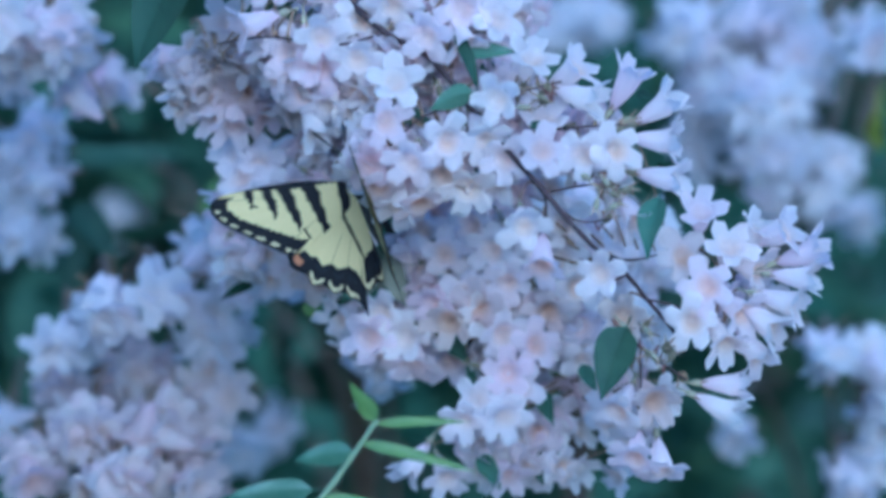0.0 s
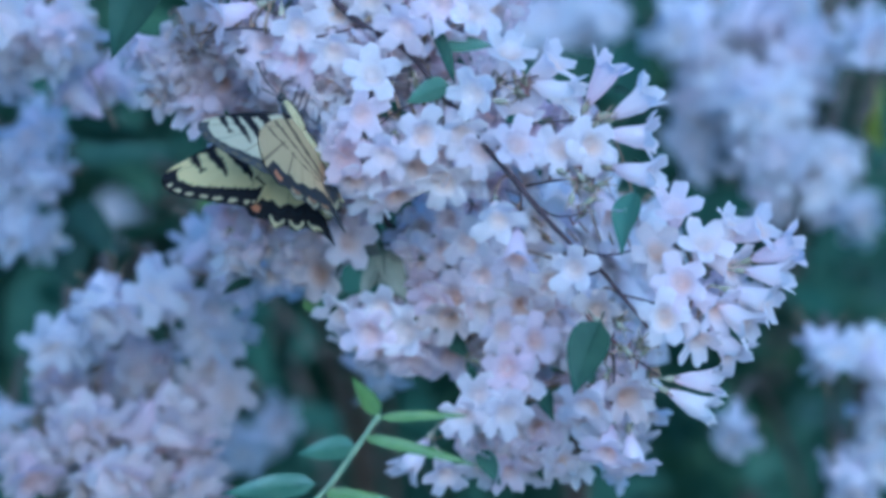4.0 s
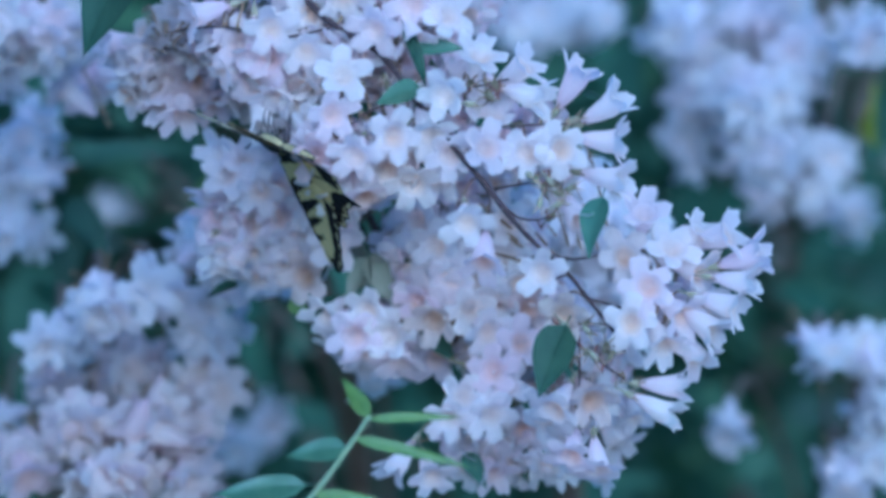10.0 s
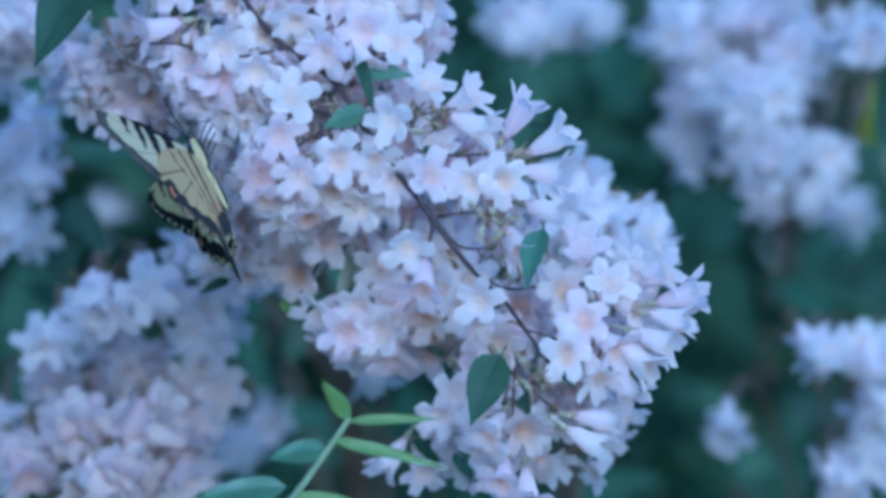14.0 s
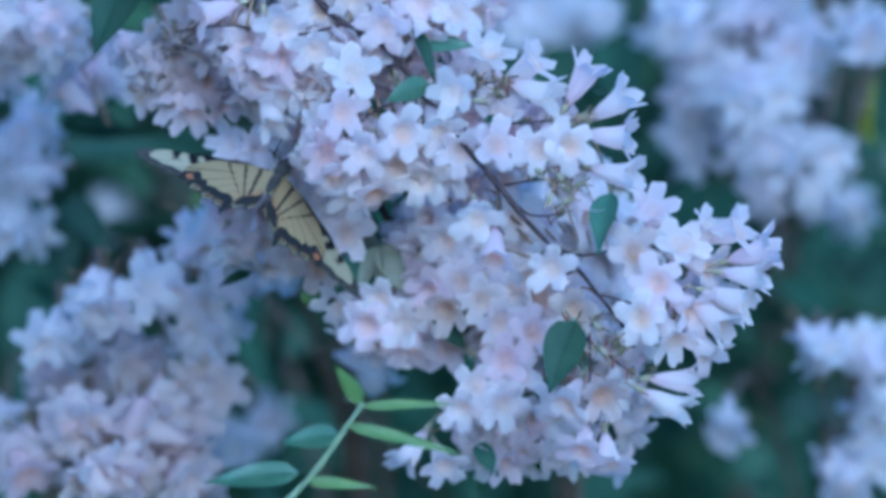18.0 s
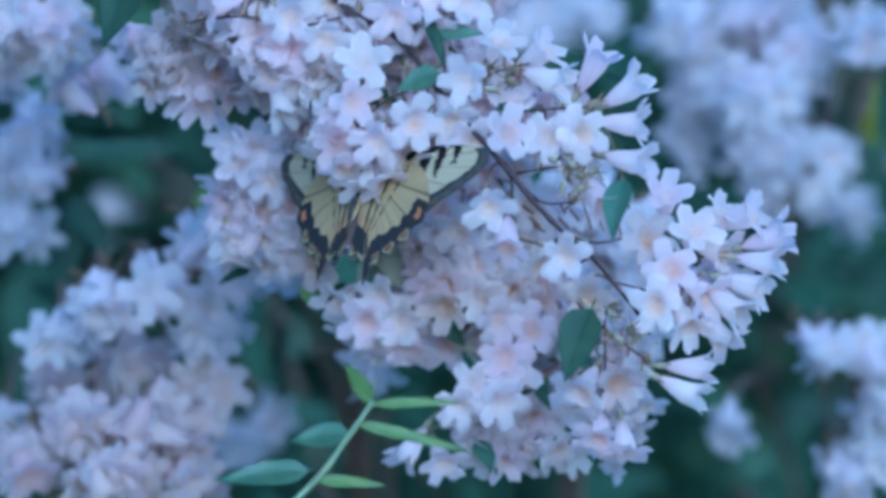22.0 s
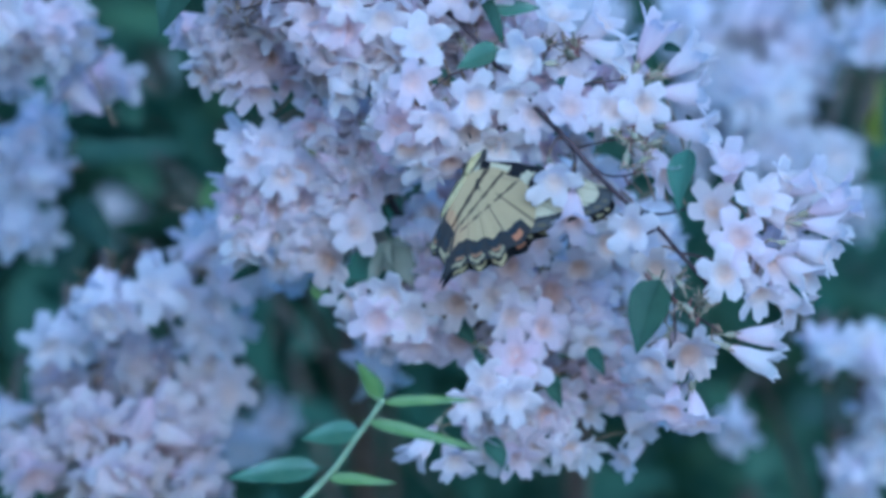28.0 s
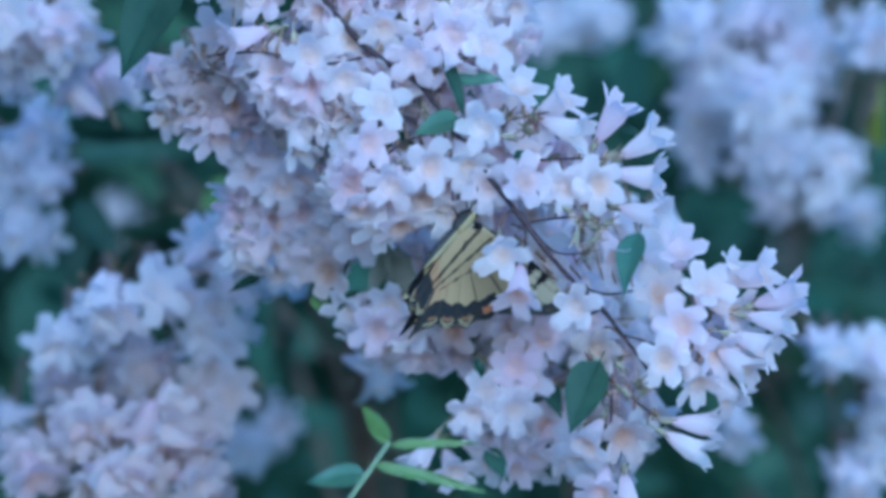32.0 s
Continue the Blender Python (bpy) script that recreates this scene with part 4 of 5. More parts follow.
WINGBEAT = [
    (0, 46.7, 45.6, 14.5), (0.5, 40.9, 38.6, 26.6), (1, 36.5, 36.3, 19.7), (1.5, 52.3, 47.5, 17.5), (2, 53.5, 54.5, 21.1),
    (2.5, 41.5, 35.9, 24.3), (3, 35.1, 29.5, 26.6), (3.5, 47.8, 39, 22.3), (5.5, 88.9, 88.8, 12.8), (6, 91.6, 91.1, 16.8),
    (6.5, 88.8, 88.7, 19.2), (7, 89.2, 89, 22.5), (7.5, 50.3, 54.4, 14.9), (8, 47.4, 57.8, 18.7), (8.5, 13.6, 21.8, 31.5),
    (9, 6, 1.9, 14.5), (9.5, 19, 18.4, 24.1), (10, 20.2, 17.3, 40.2), (10.5, 17.4, 25.6, 32.5), (11, 16.8, 34.4, 28.1),
    (11.5, 7.8, 37.8, 31.5), (12, 29.5, 72.7, 30.5), (12.5, 15.9, 35.4, 22.7), (13, 28.4, 25.5, 31.8), (14, 15.6, 39.5, 10.7),
    (14.5, 9.5, 30.6, 26.5), (16.5, 66.8, 67.1, 14.1), (17, 33.1, 3.1, 40.9), (17.5, 42.9, 17.2, 6), (18, 35.8, 13.3, 25.8),
    (18.5, 27.3, 5.6, 15.3), (18.7, 39.1, 9.2, 8.9), (19, 27.2, 4, 15), (19.1, 30.9, 7.5, 13.3), (19.4, 15.1, -7.4, 18.8),
    (19.7, 18.9, 10.5, 1.4), (19.9, 28.4, 22.4, 6.4), (20, 12, 6.9, 38.9), (20.2, 28.5, 10, 22.1), (20.5, 26.9, 23.4, -3.3),
    (21, 2.6, 12.7, 25.3), (21.5, -8.1, 10.2, 34.4), (22, 3.2, 7.1, 19.3), (22.5, 6.6, 7, 21.8), (23, 19.8, -2.1, 24.2),
    (23.5, 1.3, 2.3, 28.6), (24, 1.5, -1, 21.6), (24.5, 7.5, 5.4, 11.8), (25, 21.4, 20, 24.1), (25.5, 17.4, 9.8, 20.6),
    (27.5, 85.8, 87.1, 13.8), (28, 86, 87, 16), (28.5, 85.9, 87.2, 12.7), (29, 85.9, 87, 15.1), (29.5, 85.2, 87, 17.9),
    (30, 84.8, 87, 24.6), (30.5, 84.6, 87, 16.8), (31, 84.7, 87.1, 27), (31.5, 84.2, 87, 15.6), (32, 83.9, 87, 23.8),
]

# ---- the near branch: one long arching twig with bunches of bells; centimetres from its root ----
front = thing("flowering_branch", pose(*ROOT), "arching twig crowded with pale pink bell flowers", "branch", "flowering branches of the shrub")
rnd = random.Random(5)
fine = stem(front, [(x / 100, y / 100, z / 100) for x, y, z in MAIN_TWIG], 0.0014, 0.0006, TWIG)
lines = [fine]
for row in SIDE_TWIGS:
    pts = [tuple(v / 100 for v in row[i:i + 3]) for i in range(0, len(row), 3)]
    lines.append(stem(front, pts, 0.00045, 0.0003, TWIG, "twig"))
made = []
for bunch in BUNCHES:
    for x, y, z, dx, dy, dz, kind in bunch:
        made.append(bloom(front, (x / 100, y / 100, z / 100), (dx + rnd.gauss(0, 0.16), dy, dz + rnd.gauss(-0.06, 0.16)), rnd.uniform(0, 72), rnd.uniform(0.84, 0.96), kind))
fill = [tuple(v / 100 for v in r[:6]) + (r[6],) for r in FRONT_FILL]
scatter(front, made, fill[:1] + fill[12:13], "shade_faded", True, 0.84, rnd)
scatter(front, made, fill[1:12] + fill[13:], "open", True, 0.84, rnd)
stalks(made, lines)
for x, y, z, dx, dy, dz in SPENT:
    spent = aim((x / 100, y / 100, z / 100), (dx, dy, dz), rnd.uniform(0, 72), 0.85) @ Matrix.Translation((0, 0, 0.0125))
    cup = part("calyx", CALYX_MESH, front, spent, "bristly reddish calyx left by a fallen flower")
    foot = spent @ Vector((0, 0, -0.0205))
    hold = min((q for ln in lines for q in ln), key=lambda q: (q - foot).length_squared)
    if (hold - foot).length > 0.016:
        hold = foot + (hold - foot).normalized() * 0.016
    back = spent.inverted()
    sag = (foot + hold) / 2 + Vector((rnd.uniform(-0.003, 0.003), -0.001, rnd.uniform(-0.004, 0.003)))
    v, fc, _ = tube([back @ foot, back @ sag, back @ hold], 0.0004, 0.0004, 5)
    part("stalk", mesh_of("stalk", v, fc, [RED_STALK]), cup)
leafy(front, FRONT_LEAVES, KINDS)

# ---- the branch close behind it, in the shade of the first ----
middle = thing("flowering_branch", pose(0, 0, 0), "shaded inner branch with dense pale bell flowers", "branch", "flowering branches of the shrub")
rnd = random.Random(8)
fine = stem(middle, [(x / 100, y / 100, z / 100) for x, y, z in MIDDLE_TWIG], 0.0018, 0.0009, TWIG)
made = []
for bunch in MIDDLE_BUNCHES:
    for x, y, z, dx, dy, dz, kind in bunch:
        made.append(bloom(middle, (x / 100, y / 100, z / 100), (dx + rnd.gauss(0, 0.22), dy, dz + rnd.gauss(-0.1, 0.22)), rnd.uniform(0, 72), rnd.uniform(0.84, 0.96), kind))
scatter(middle, made, [tuple(v / 100 for v in r[:6]) + (r[6],) for r in MIDDLE_FILL], "open", True, 0.84, rnd)
stalks(made, [fine])
leafy(middle, MIDDLE_LEAVES, KINDS)

# ---- a young shoot standing before the shrub ----
sprig = thing("leafy_shoot", pose(0, 0, 0), "young green shoot with narrow paired leaves", "shoot")
stem(sprig, [(x / 100, y / 100, z / 100) for x, y, z in SPRIG_STEM], 0.0016, 0.0007, GREEN_STEM)
leafy(sprig, SPRIG_LEAVES, KINDS)

# ---- branches deeper in the shrub ----
LABELS = ["blurred bunch of white-pink bells deep in the shrub", "drooping spray of pale lilac-white bell flowers"]
for i, (root, blobs) in enumerate(FAR_BRANCHES):
    b = thing("flowering_branch", pose(*root), LABELS[i % 2], "branch", "flowering branches of the shrub")
    rnd = random.Random(20 + i)
    rx, ry, rz = root
    local = [(x - rx, y - ry, z - rz, a, c, d, n) for x, y, z, a, c, d, n in blobs]
    made = []
    lines = []
    for x, y, z, a, c, d, n in local:
        lines.append(stem(b, [(0, 0, 0), (x * 0.35, y * 0.4 + 0.05, z * 0.55 + 0.05), (x * 0.8, y * 0.85 + 0.03, z * 0.9 + 0.04), (x, y + 0.01, z)], 0.0025, 0.0009, CANE, "cane"))
    # dull and shaded kinds carry shade in their petal colour, far ones sky light
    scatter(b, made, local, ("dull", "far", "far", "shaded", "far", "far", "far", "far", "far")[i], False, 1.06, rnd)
    stalks(made, lines)
    for x, y, z, a, c, d, n in local if i == 2 else []:
        for k in range(2):
            w = Vector((rnd.gauss(0, 1), rnd.uniform(-0.4, 1), rnd.gauss(0, 1))).normalized()
            p = Vector((x + w.x * a * 1.0, y + abs(w.y) * c + 0.05, z + w.z * d * 1.0))
            ln = rnd.uniform(0.025, 0.042)
            q = Vector((w.x, -0.3, w.z - 0.5)).to_track_quat("X", "Z").to_matrix().to_4x4()
            part("leaf", leaf_mesh("leaf", ln, ln * 0.5, LEAF), b, Matrix.Translation(p) @ q @ pose(0, 0, 0, rnd.uniform(-70, 70)))

# single leaves hanging out of focus among the bunches
leaf_spray = thing("leafy_branch", pose(0, 0, 0), "out-of-focus branch with single green and yellowing leaves", "branch")
stem(leaf_spray, [(x / 100, y / 100, z / 100) for x, y, z in SPRAY_TWIG], 0.0012, 0.0008, CANE)
leafy(leaf_spray, SPRAY_LEAVES, KINDS)

# ---- the inner foliage of the shrub and the hedge behind it ----
def foliage(name, box, count, size, mat, seed, label, category, domed=False):
    rnd = random.Random(seed)
    (x0, x1), (y0, y1), (z0, z1) = box
    base = leaf_points(1.0, 0.5, 0.15, 0.2, 5, 3)
    quads = grid_faces(3, 5)
    pts = np.array(base)
    verts, faces = [], []
    for i in range(count):
        ln = size * rnd.uniform(0.6, 1.25)
        while True:
            u, v, w = (rnd.uniform(-1, 1) for _ in range(3))
            if not domed or u * u + v * v + w * w * (0.9 if w > 0 else 0.4) < 1:
                break
        place = Vector(((x0 + x1 + u * (x1 - x0)) / 2, (y0 + y1 + v * (y1 - y0)) / 2, (z0 + z1 + w * (z1 - z0)) / 2))
        way = Vector((rnd.gauss(0, 1), rnd.gauss(-0.5, 0.7), rnd.gauss(-0.4, 0.6)))
        r = np.array((way.to_track_quat("X", "Z").to_matrix() @ Matrix.Rotation(rnd.uniform(-1, 1), 3, "X")))
        k = len(verts)
        verts += [tuple(v) for v in (pts * ln) @ r.T + np.array(place)]
        faces += [tuple(q + k for q in f) for f in quads]
    ob = new(name, mesh_of(name, verts, faces, [mat]))
    return tagged(ob, label, category, kind="stuff")


foliage("shrub_foliage", ((-1.25, 0.4), (0.62, 1.5), (0.1, 2.1)), 14000, 0.055, DIM_LEAF, 3, "dark green inner leaves of the shrub in shade", "foliage", True)
foliage("hedge", ((-3.5, 0.1), (1.7, 2.3), (0.0, 2.6)), 13500, 0.13, HEDGE_LEAF, 4, "dense dark hedge closing the garden", "hedge")
# the hedge continued; its brighter light is put into the leaf colour
foliage("hedge", ((0.0, 3.5), (1.7, 2.3), (0.0, 2.6)), 13500, 0.13, LIT_HEDGE_LEAF, 6, "right part of the hedge, coloured lighter as if lit", "hedge")

# canes that carry the shrub, rooted in the soil
for i in range(9):
    rnd = random.Random(70 + i)
    x, y = -0.6 + i * 0.15 + rnd.uniform(-0.04, 0.04), rnd.uniform(1.05, 1.25)
    c = thing("shrub_cane", pose(x, y, 0), "grey-brown shrub cane rising from the soil", "cane", "canes of the shrub")
    fine = stem(c, [(0, 0, -0.02), (rnd.uniform(-0.05, 0.05), 0, 0.6), (rnd.uniform(-0.1, 0.1), -0.03, 1.2), (rnd.uniform(-0.25, 0.25), -0.1, 1.75), (rnd.uniform(-0.4, 0.4), -0.3, 1.95)], 0.007, 0.003, CANE)
    for k in (5, 8, 11, 13):
        p = fine[k]
        tip = p + Vector((rnd.uniform(-0.25, 0.25), rnd.uniform(-0.4, -0.15), rnd.uniform(0.1, 0.3)))
        stem(c, [tuple(p), tuple((p + tip) / 2 + Vector((0, 0, 0.05))), tuple(tip)], 0.004, 0.0015, CANE, "side_shoot")
        for q in range(4):
            a = p + (tip - p) * (0.4 + 0.2 * q)
            ln = rnd.uniform(0.04, 0.06)
            w = Vector((rnd.gauss(0, 1), -0.4, rnd.gauss(-0.3, 0.6))).to_track_quat("X", "Z").to_matrix().to_4x4()
            part("leaf", leaf_mesh("leaf", ln, ln * 0.5, LEAF), c, Matrix.Translation(a) @ w @ pose(0, 0, 0, rnd.uniform(-50, 50)))

# ---- the swallowtail: body along +y, right wings along +x, back up; centimetres, hinged beside the thorax ----
def wing_material(name, rough):
    m, nt, b = material(name)
    at = nt.nodes.new("ShaderNodeAttribute")
    at.attribute_name = "pigment"
    n = noise_node(nt, 2500.0, 2.0)
    c = mixed(nt, "MULTIPLY", 0.35, at.outputs["Color"], ramp(nt, n.outputs["Fac"], [(0.3, (0.75, 0.72, 0.65)), (0.65, (1, 1, 1))]))
    nt.links.new(c, b.inputs["Base Color"])
    b.inputs["Roughness"].default_value = rough
    b.inputs["Specular IOR Level"].default_value = 0.2
    thin(nt, b, c, 0.38)
    return m


WING = wing_material("wing scales", 0.7)
BODY_HAIR = bark_material("black body hair", (0.012, 0.012, 0.014), (0.05, 0.045, 0.035), 900.0)
BODY_PALE = bark_material("yellow body hair", (0.22, 0.19, 0.08), (0.36, 0.31, 0.15), 900.0)
YELLOW, PALE, BLACK = (0.64, 0.545, 0.25), (0.48, 0.44, 0.29), (0.010, 0.010, 0.012)
ORANGE, BLUE, CREAM = (0.4, 0.18, 0.08), (0.04, 0.05, 0.06), (0.6, 0.52, 0.28)
OCHRE = (0.41, 0.325, 0.165)
FORE_EDGE = [(0.15, 0.75), (1.2, 1.45), (2.4, 2.05), (3.6, 2.52), (4.35, 2.7), (4.68, 2.42), (4.6, 1.85), (4.2, 1.15), (3.75, 0.4), (3.3, -0.3), (3.0, -0.52), (2.2, -0.5), (1.2, -0.35), (0.15, -0.1)]
HIND_EDGE = [(0.1, 0.45), (1.2, 0.6), (2.3, 0.3), (2.94, -0.56), (3.01, -1.38), (2.7, -2.04), (2.38, -2.49), (1.97, -2.83), (1.57, -3.12), (1.28, -3.33), (0.98, -4.14), (0.92, -3.37), (0.54, -3.21), (0.15, -3.15), (-0.05, -2.71), (-0.05, -1.6), (0.01, -0.19)]


def edge_line(ctrl, per):
    p = [Vector((*c, 0)) for c in ctrl]
    out = []
    for i in range(len(p) - 1):
        a, b, c, d = p[max(0, i - 1)], p[i], p[i + 1], p[min(len(p) - 1, i + 2)]
        for k in range(per):
            t = k / per
            out.append(0.5 * ((2 * b) + (c - a) * t + (2 * a - 5 * b + 4 * c - d) * t * t + (3 * b - a - 3 * c + d) * t ** 3))
    out.append(p[-1])
    return out


def fore_pattern(at, u, v, under):
    """Pigment of the forewing at p; u runs round the edge from the front of the base, v from the base outward."""
    p = at + Vector((0, 0.35, 0))
    ground_tone = PALE if under else YELLOW
    c = p.x * 0.885 + p.y * 0.466
    w = (p.x * 0.466 - p.y * 0.885) + 0.62 + 0.05 * math.sin(c * 2)
    wob = 0.03 * math.sin(p.x * 23 + p.y * 17)
    if w < 0.09 + wob and u < 0.4:
        return BLACK
    inset = (1 - v) * at.length / max(v, 0.05)
    if 0.3 < u < 0.77 and inset < (0.5 if under else 0.66) + 0.14 * (u - 0.37) / 0.39 + wob:
        spot = math.sin((u - 0.37) / 0.39 * math.pi * 8) ** 2
        if abs(inset - 0.2) < 0.085 * spot ** 0.5 and spot > 0.4 and u > 0.37:
            return lerp(CREAM, BLACK, 0.8 if under else 0.15)
        return lerp(BLACK, (0.1, 0.1, 0.095), (0.7 if inset < 0.42 else 0.25) if under else 0.0)
    for c0, ln, half, slope in ((0.5, 3.0, 0.2, -0.03), (1.62, 1.9, 0.29, -0.3), (2.5, 1.5, 0.28, -0.34), (3.16, 1.05, 0.24, -0.3), (3.82, 0.75, 0.19, -0.25)):
        if w < ln * (1 + wob * 3) and abs(c - c0 - slope * (w - 0.4)) < half * (1 - 0.6 * w / ln) + wob:
            return BLACK
    if 1.4 < w < 2.9 and abs(c - 1.28 + (w - 1.5) * 0.42) < 0.05:
        return lerp(BLACK, ground_tone, 0.15)
    if 1.55 < w < 1.95 and abs(c - 1.95 + (w - 1.7) * 0.5) < 0.045:
        return BLACK
    vein = abs(math.sin(u * math.pi * 9))
    if vein < (0.1 if under else 0.04) and v > 0.5:
        return lerp(ground_tone, BLACK, 0.5)
    return ground_tone


# black streaks of the hindwing, from tail to front: two ends and half the width; three below, one above
STREAKS = [(0.36, -2.5, 0.5, 0.5, 0.085), (0.5, -2.4, 1.1, 0.55, 0.06), (0.72, -2.1, 1.72, 0.4, 0.045), (0.42, -2.3, 0.8, 0.5, 0.1)]


def hind_pattern(p, u, v, under):
    ground_tone = OCHRE if under else YELLOW
    wob = 0.03 * math.sin(p.x * 8 + p.y * 9)
    inset = (1 - v) * p.length / max(v, 0.05)
    if 0.22 < u < 0.9:
        k = (u - 0.22) / 0.66 * 7
        f = (k - int(k) - 0.5) * 2
        width = 0.62 + 0.62 * (u - 0.22) / 0.68 + 0.09 * (1 - f * f)
        if inset < width + wob:
            lune = abs(f) < 0.78 and abs(inset - 0.15 - 0.1 * f * f) < 0.095 * (1 - f * f) ** 0.5
            if int(k) == 0 and abs(f) < 0.38 and abs(inset - 0.34) < 0.1:
                return ORANGE
            if lune and int(k) not in (0, 4):
                return lerp(CREAM, BLACK, 0.55 if under else 0.12)
            if under and abs(f) < 0.5 and abs(inset - 0.36) < 0.07 and int(k) in (1, 2, 3, 6):
                return lerp(lerp(ORANGE, CREAM, 0.2), BLACK, 0.45)
            if abs(f) < 0.7 and abs(inset - 0.62) < 0.08:
                return lerp(BLUE, BLACK, 0.45 if under else 0.85)
            return lerp(BLACK, (0.045, 0.044, 0.04), 0.7 if under else 0.0)
    if u >= 0.9 and v > 0.25:
        return lerp(BLACK, (0.3, 0.25, 0.12), 0.35 if under else 0.0)
    if under and 0.45 < u < 0.9 and inset < 1.7:
        ground_tone = lerp(ground_tone, ORANGE, 0.4 * min(1, (u - 0.45) / 0.25))
    for x0, y0, x1, y1, half in STREAKS[:3] if under else STREAKS[3:]:
        f = (p.y - y0) / (y1 - y0)
        if 0 < f < 1 and abs(p.x - x0 - (x1 - x0) * f) < half * (0.45 + 0.55 * f) + wob * 0.4:
            return lerp(BLACK, ground_tone, 0.12)
    vein = abs(math.sin(u * math.pi * 10))
    if vein < (0.12 if under else 0.05) and v > 0.4:
        return lerp(ground_tone, BLACK, 0.55)
    return ground_tone


def wing_mesh(name, ctrl, base, pattern, side, arch, scallop=0.0):
    """Two sheets a quarter of a millimetre apart, closed along the edge."""
    rim = edge_line(ctrl, 12)
    nu, nv = len(rim), 56
    if scallop:
        for i, q in enumerate(rim):
            u = i / (nu - 1)
            if 0.24 < u < 0.86:
                rim[i] = q * (1 + scallop * math.cos(2 * math.pi * ((u - 0.22) / 0.66 * 7 - 0.5)))
    verts, pig = [], []
    hub = Vector((*base, 0))
    for under in (False, True):
        for j in range(nv):
            v = j / (nv - 1)
            for i, q in enumerate(rim):
                p = hub + (q - hub) * v
                z = arch * p.x * p.x * 0.02 + 0.02 * math.sin(i * 0.5) * v * v
                gap = 0.012 * (1 - v ** 6)
                verts.append((side * p.x * SIZE, p.y * SIZE, (z + (-gap if under else gap)) * SIZE))
                pig.append(pattern(p, i / (nu - 1), v, under))
    n = nu * nv
    faces = grid_faces(nu, nv) + [tuple(reversed(f)) for f in grid_faces(nu, nv, False, n)]
    e = (nv - 1) * nu
    faces += [(e + i, n + e + i, n + e + i + 1, e + i + 1) for i in range(nu - 1)]
    return mesh_of(name, verts, faces, [WING], pigment=pig)


def rings_mesh(name, rows, mats, sides=14):
    """A round body from rows of y, radius, height, material slot; centimetres."""
    verts, slots = [], []
    for y, r, z, s in rows:
        for i in range(sides):
            a = 2 * math.pi * i / sides
            verts.append((r * math.cos(a) * SIZE, y * SIZE, (z + r * math.sin(a)) * SIZE))
    faces = grid_faces(sides, len(rows), True)
    for j in range(len(rows) - 1):
        for i in range(sides):
            slots.append(1 if (i % 7 in (0, 6) and rows[j][3]) else 0)
    faces += [tuple(range(sides - 1, -1, -1)), tuple(range(len(verts) - sides, len(verts)))]
    return mesh_of(name, verts, faces, mats, slots=slots + [0, 0])


SIZE = 0.01 * FLY_SIZE
butterfly = thing("butterfly", pose(*FLIGHT[0][1:]), "yellow swallowtail with black tiger stripes clinging to the flowers", "butterfly")
part("thorax", rings_mesh("thorax", [(1.25, 0.08, 0, 0), (1.15, 0.2, 0, 1), (0.8, 0.3, 0.02, 1), (0.4, 0.32, 0.02, 1), (0.05, 0.26, 0, 1), (-0.12, 0.17, 0, 0)], [BODY_HAIR, BODY_PALE]), butterfly)
part("abdomen", rings_mesh("abdomen", [(-0.05, 0.16, 0, 1), (-0.4, 0.22, -0.02, 1), (-0.9, 0.22, -0.05, 1), (-1.4, 0.18, -0.08, 1), (-1.75, 0.11, -0.1, 1), (-1.88, 0.03, -0.11, 0)], [BODY_HAIR, BODY_PALE]), butterfly, None, "black and yellow striped abdomen")
head = part("head", rings_mesh("head", [(1.2, 0.1, 0, 0), (1.3, 0.17, 0, 0), (1.42, 0.17, 0, 0), (1.52, 0.08, -0.03, 0)], [BODY_HAIR, BODY_PALE]), butterfly)
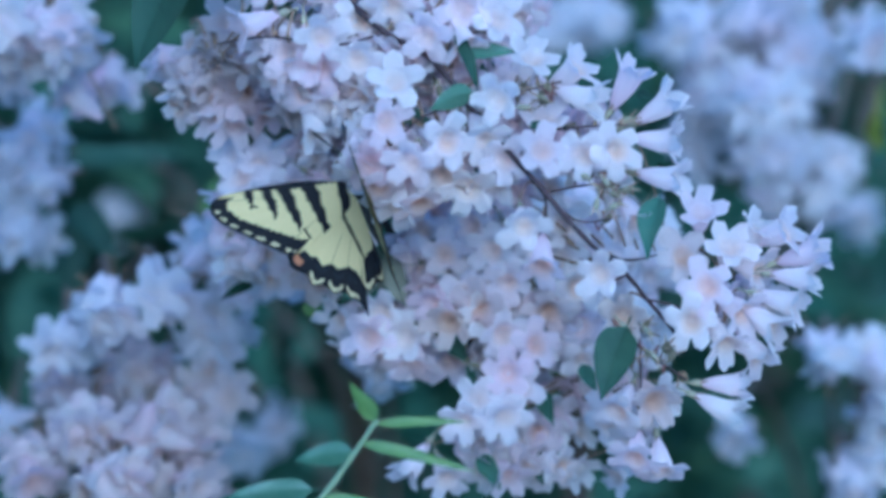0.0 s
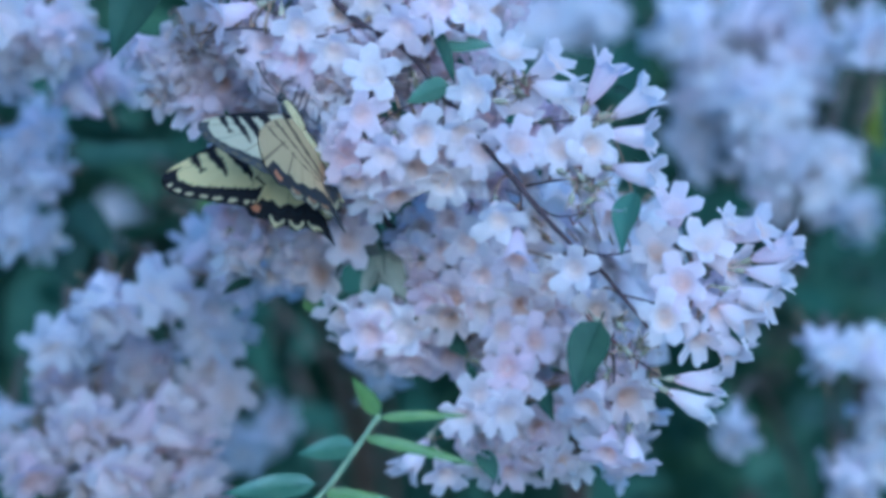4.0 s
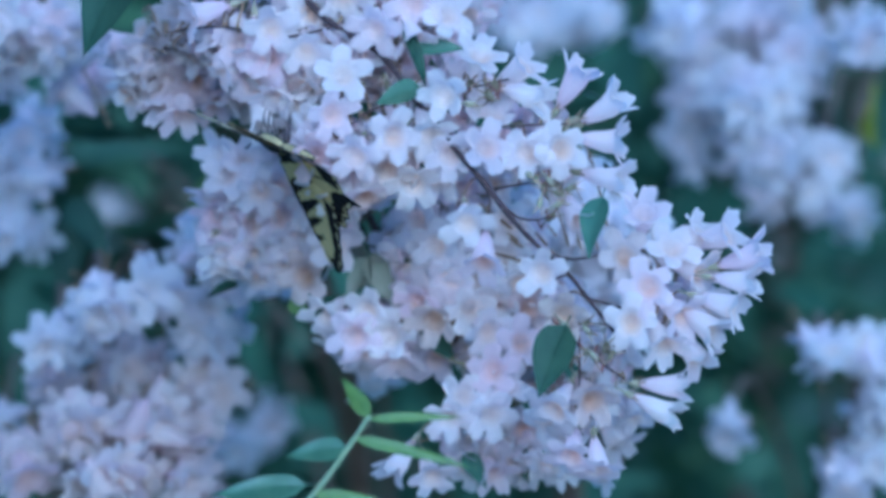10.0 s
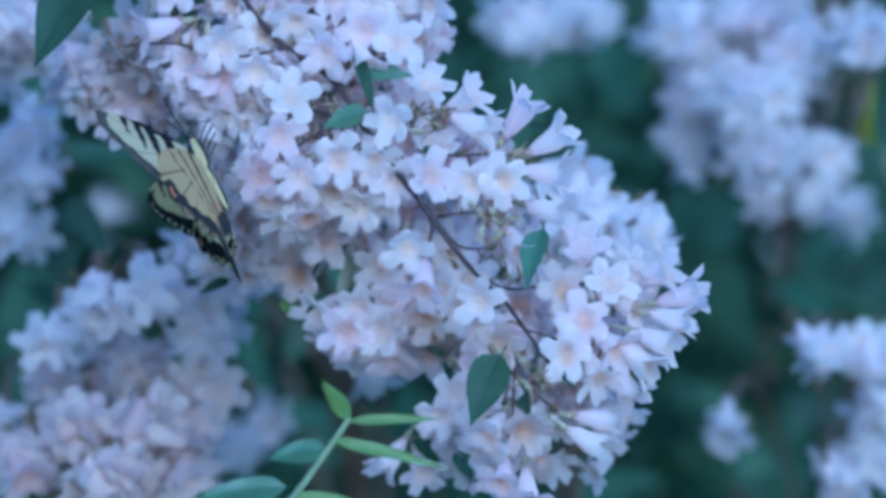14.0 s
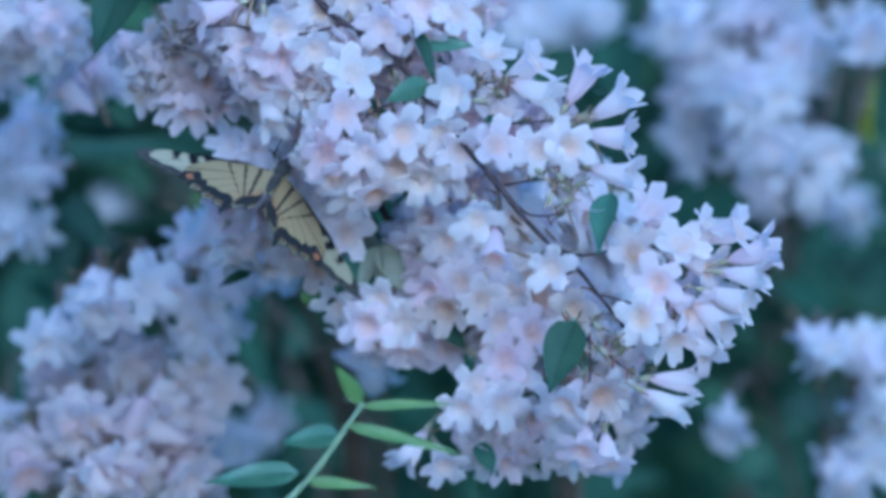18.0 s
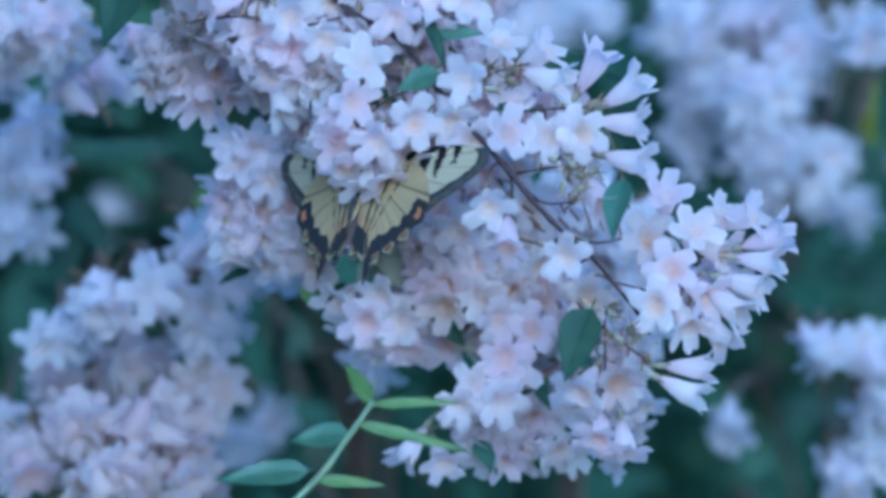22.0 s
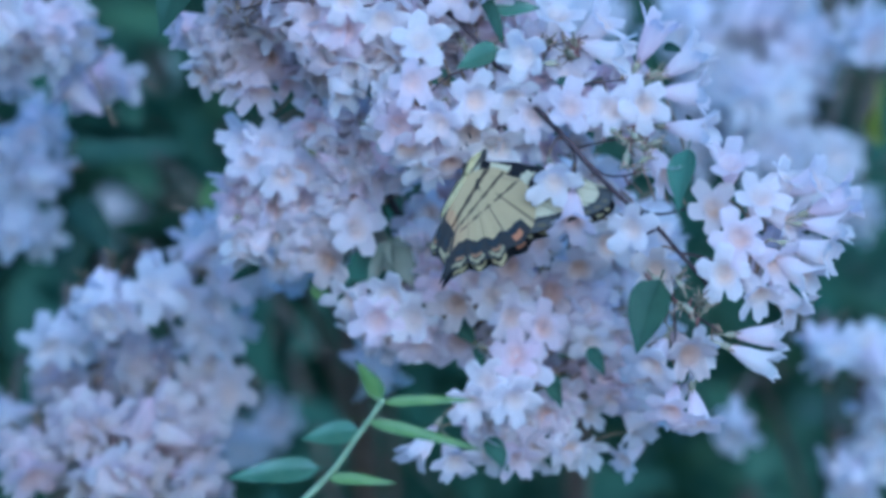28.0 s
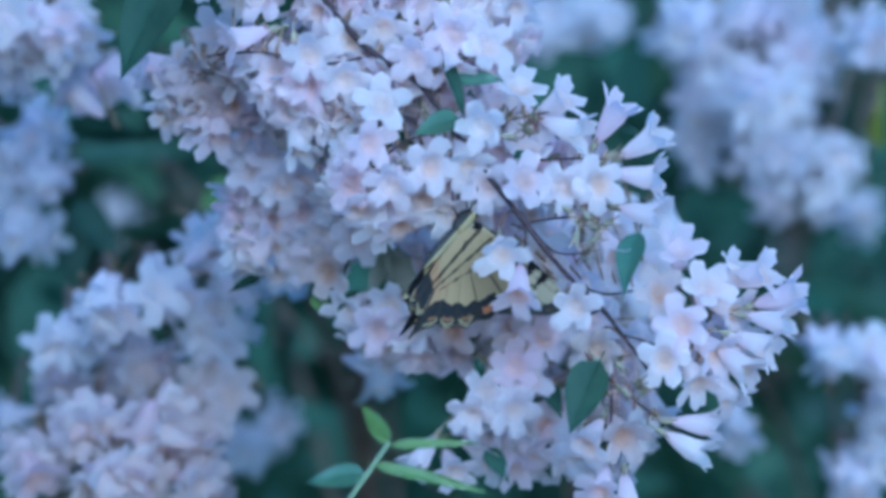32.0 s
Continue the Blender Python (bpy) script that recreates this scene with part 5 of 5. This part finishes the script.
for s in (-1, 1):
    v, f, _ = tube([(s * 0.08 * SIZE, 1.48 * SIZE, 0.08 * SIZE), (s * 0.35 * SIZE, 2.0 * SIZE, 0.3 * SIZE), (s * 0.75 * SIZE, 2.55 * SIZE, 0.4 * SIZE), (s * 0.85 * SIZE, 2.7 * SIZE, 0.4 * SIZE)], 0.00016, 0.00042, 5)
    part("antenna", mesh_of("antenna", v, f, [BODY_HAIR]), head)
    for y in (0.95, 0.65, 0.35):
        v, f, _ = tube([(s * 0.15 * SIZE, y * SIZE, -0.22 * SIZE), (s * 0.5 * SIZE, (y + 0.25) * SIZE, -0.45 * SIZE), (s * 0.45 * SIZE, (y + 0.6) * SIZE, -0.85 * SIZE)], 0.0003, 0.00018, 5)
        part("leg", mesh_of("leg", v, f, [BODY_HAIR]), butterfly)
v, f, _ = tube([(0, 1.5 * SIZE, -0.05 * SIZE), (0, 1.75 * SIZE, -0.4 * SIZE), (0, 1.6 * SIZE, -0.9 * SIZE)], 0.0002, 0.00012, 5)
part("proboscis", mesh_of("proboscis", v, f, [BODY_HAIR]), head)
wings = []
for s in (-1, 1):
    hinge = pose(s * 0.2 * SIZE, 0, 0.12 * SIZE)
    fore = part("forewing", wing_mesh("forewing", [(x, y - 0.35) for x, y in FORE_EDGE], (0.0, 0.0), fore_pattern, s, 0.3), butterfly, hinge, "yellow forewing with black stripes and dotted margin")
    hind = part("hindwing", wing_mesh("hindwing", HIND_EDGE, (0.0, 0.0), hind_pattern, s, -0.2, 0.022), butterfly, pose(s * 0.2 * SIZE, 0, 0.08 * SIZE), "scalloped yellow hindwing with a black tail")
    wings.append((s, fore, hind))


# ---- what moves ----
def motions():
    walk(front, [(t, pose(x, y, z, 0, turn, 0)) for t, x, y, z, turn in SWAY_FRONT])
    walk(middle, [(t, pose(x, 0.0, z)) for t, x, z in SWAY_MIDDLE])
    walk(sprig, [(t, pose(x, 0.0, z)) for t, x, z in SWAY_SPRIG])
    walk(butterfly, [(t, pose(x, y, z, a, b, c)) for t, x, y, z, a, b, c in FLIGHT])
    for s, fore, hind in wings:
        for wing, rise, share in ((fore, 0.12, 1.0), (hind, 0.08, 0.0)):
            walk(wing, [(t, pose(s * 0.2 * SIZE, 0.35 * share * SIZE, rise * SIZE, 0, -s * (right if s > 0 else left), 0) @ pose(0, 0, 0, 0, 0, -s * sweep * share))
                        for t, left, right, sweep in WINGBEAT])


motions()
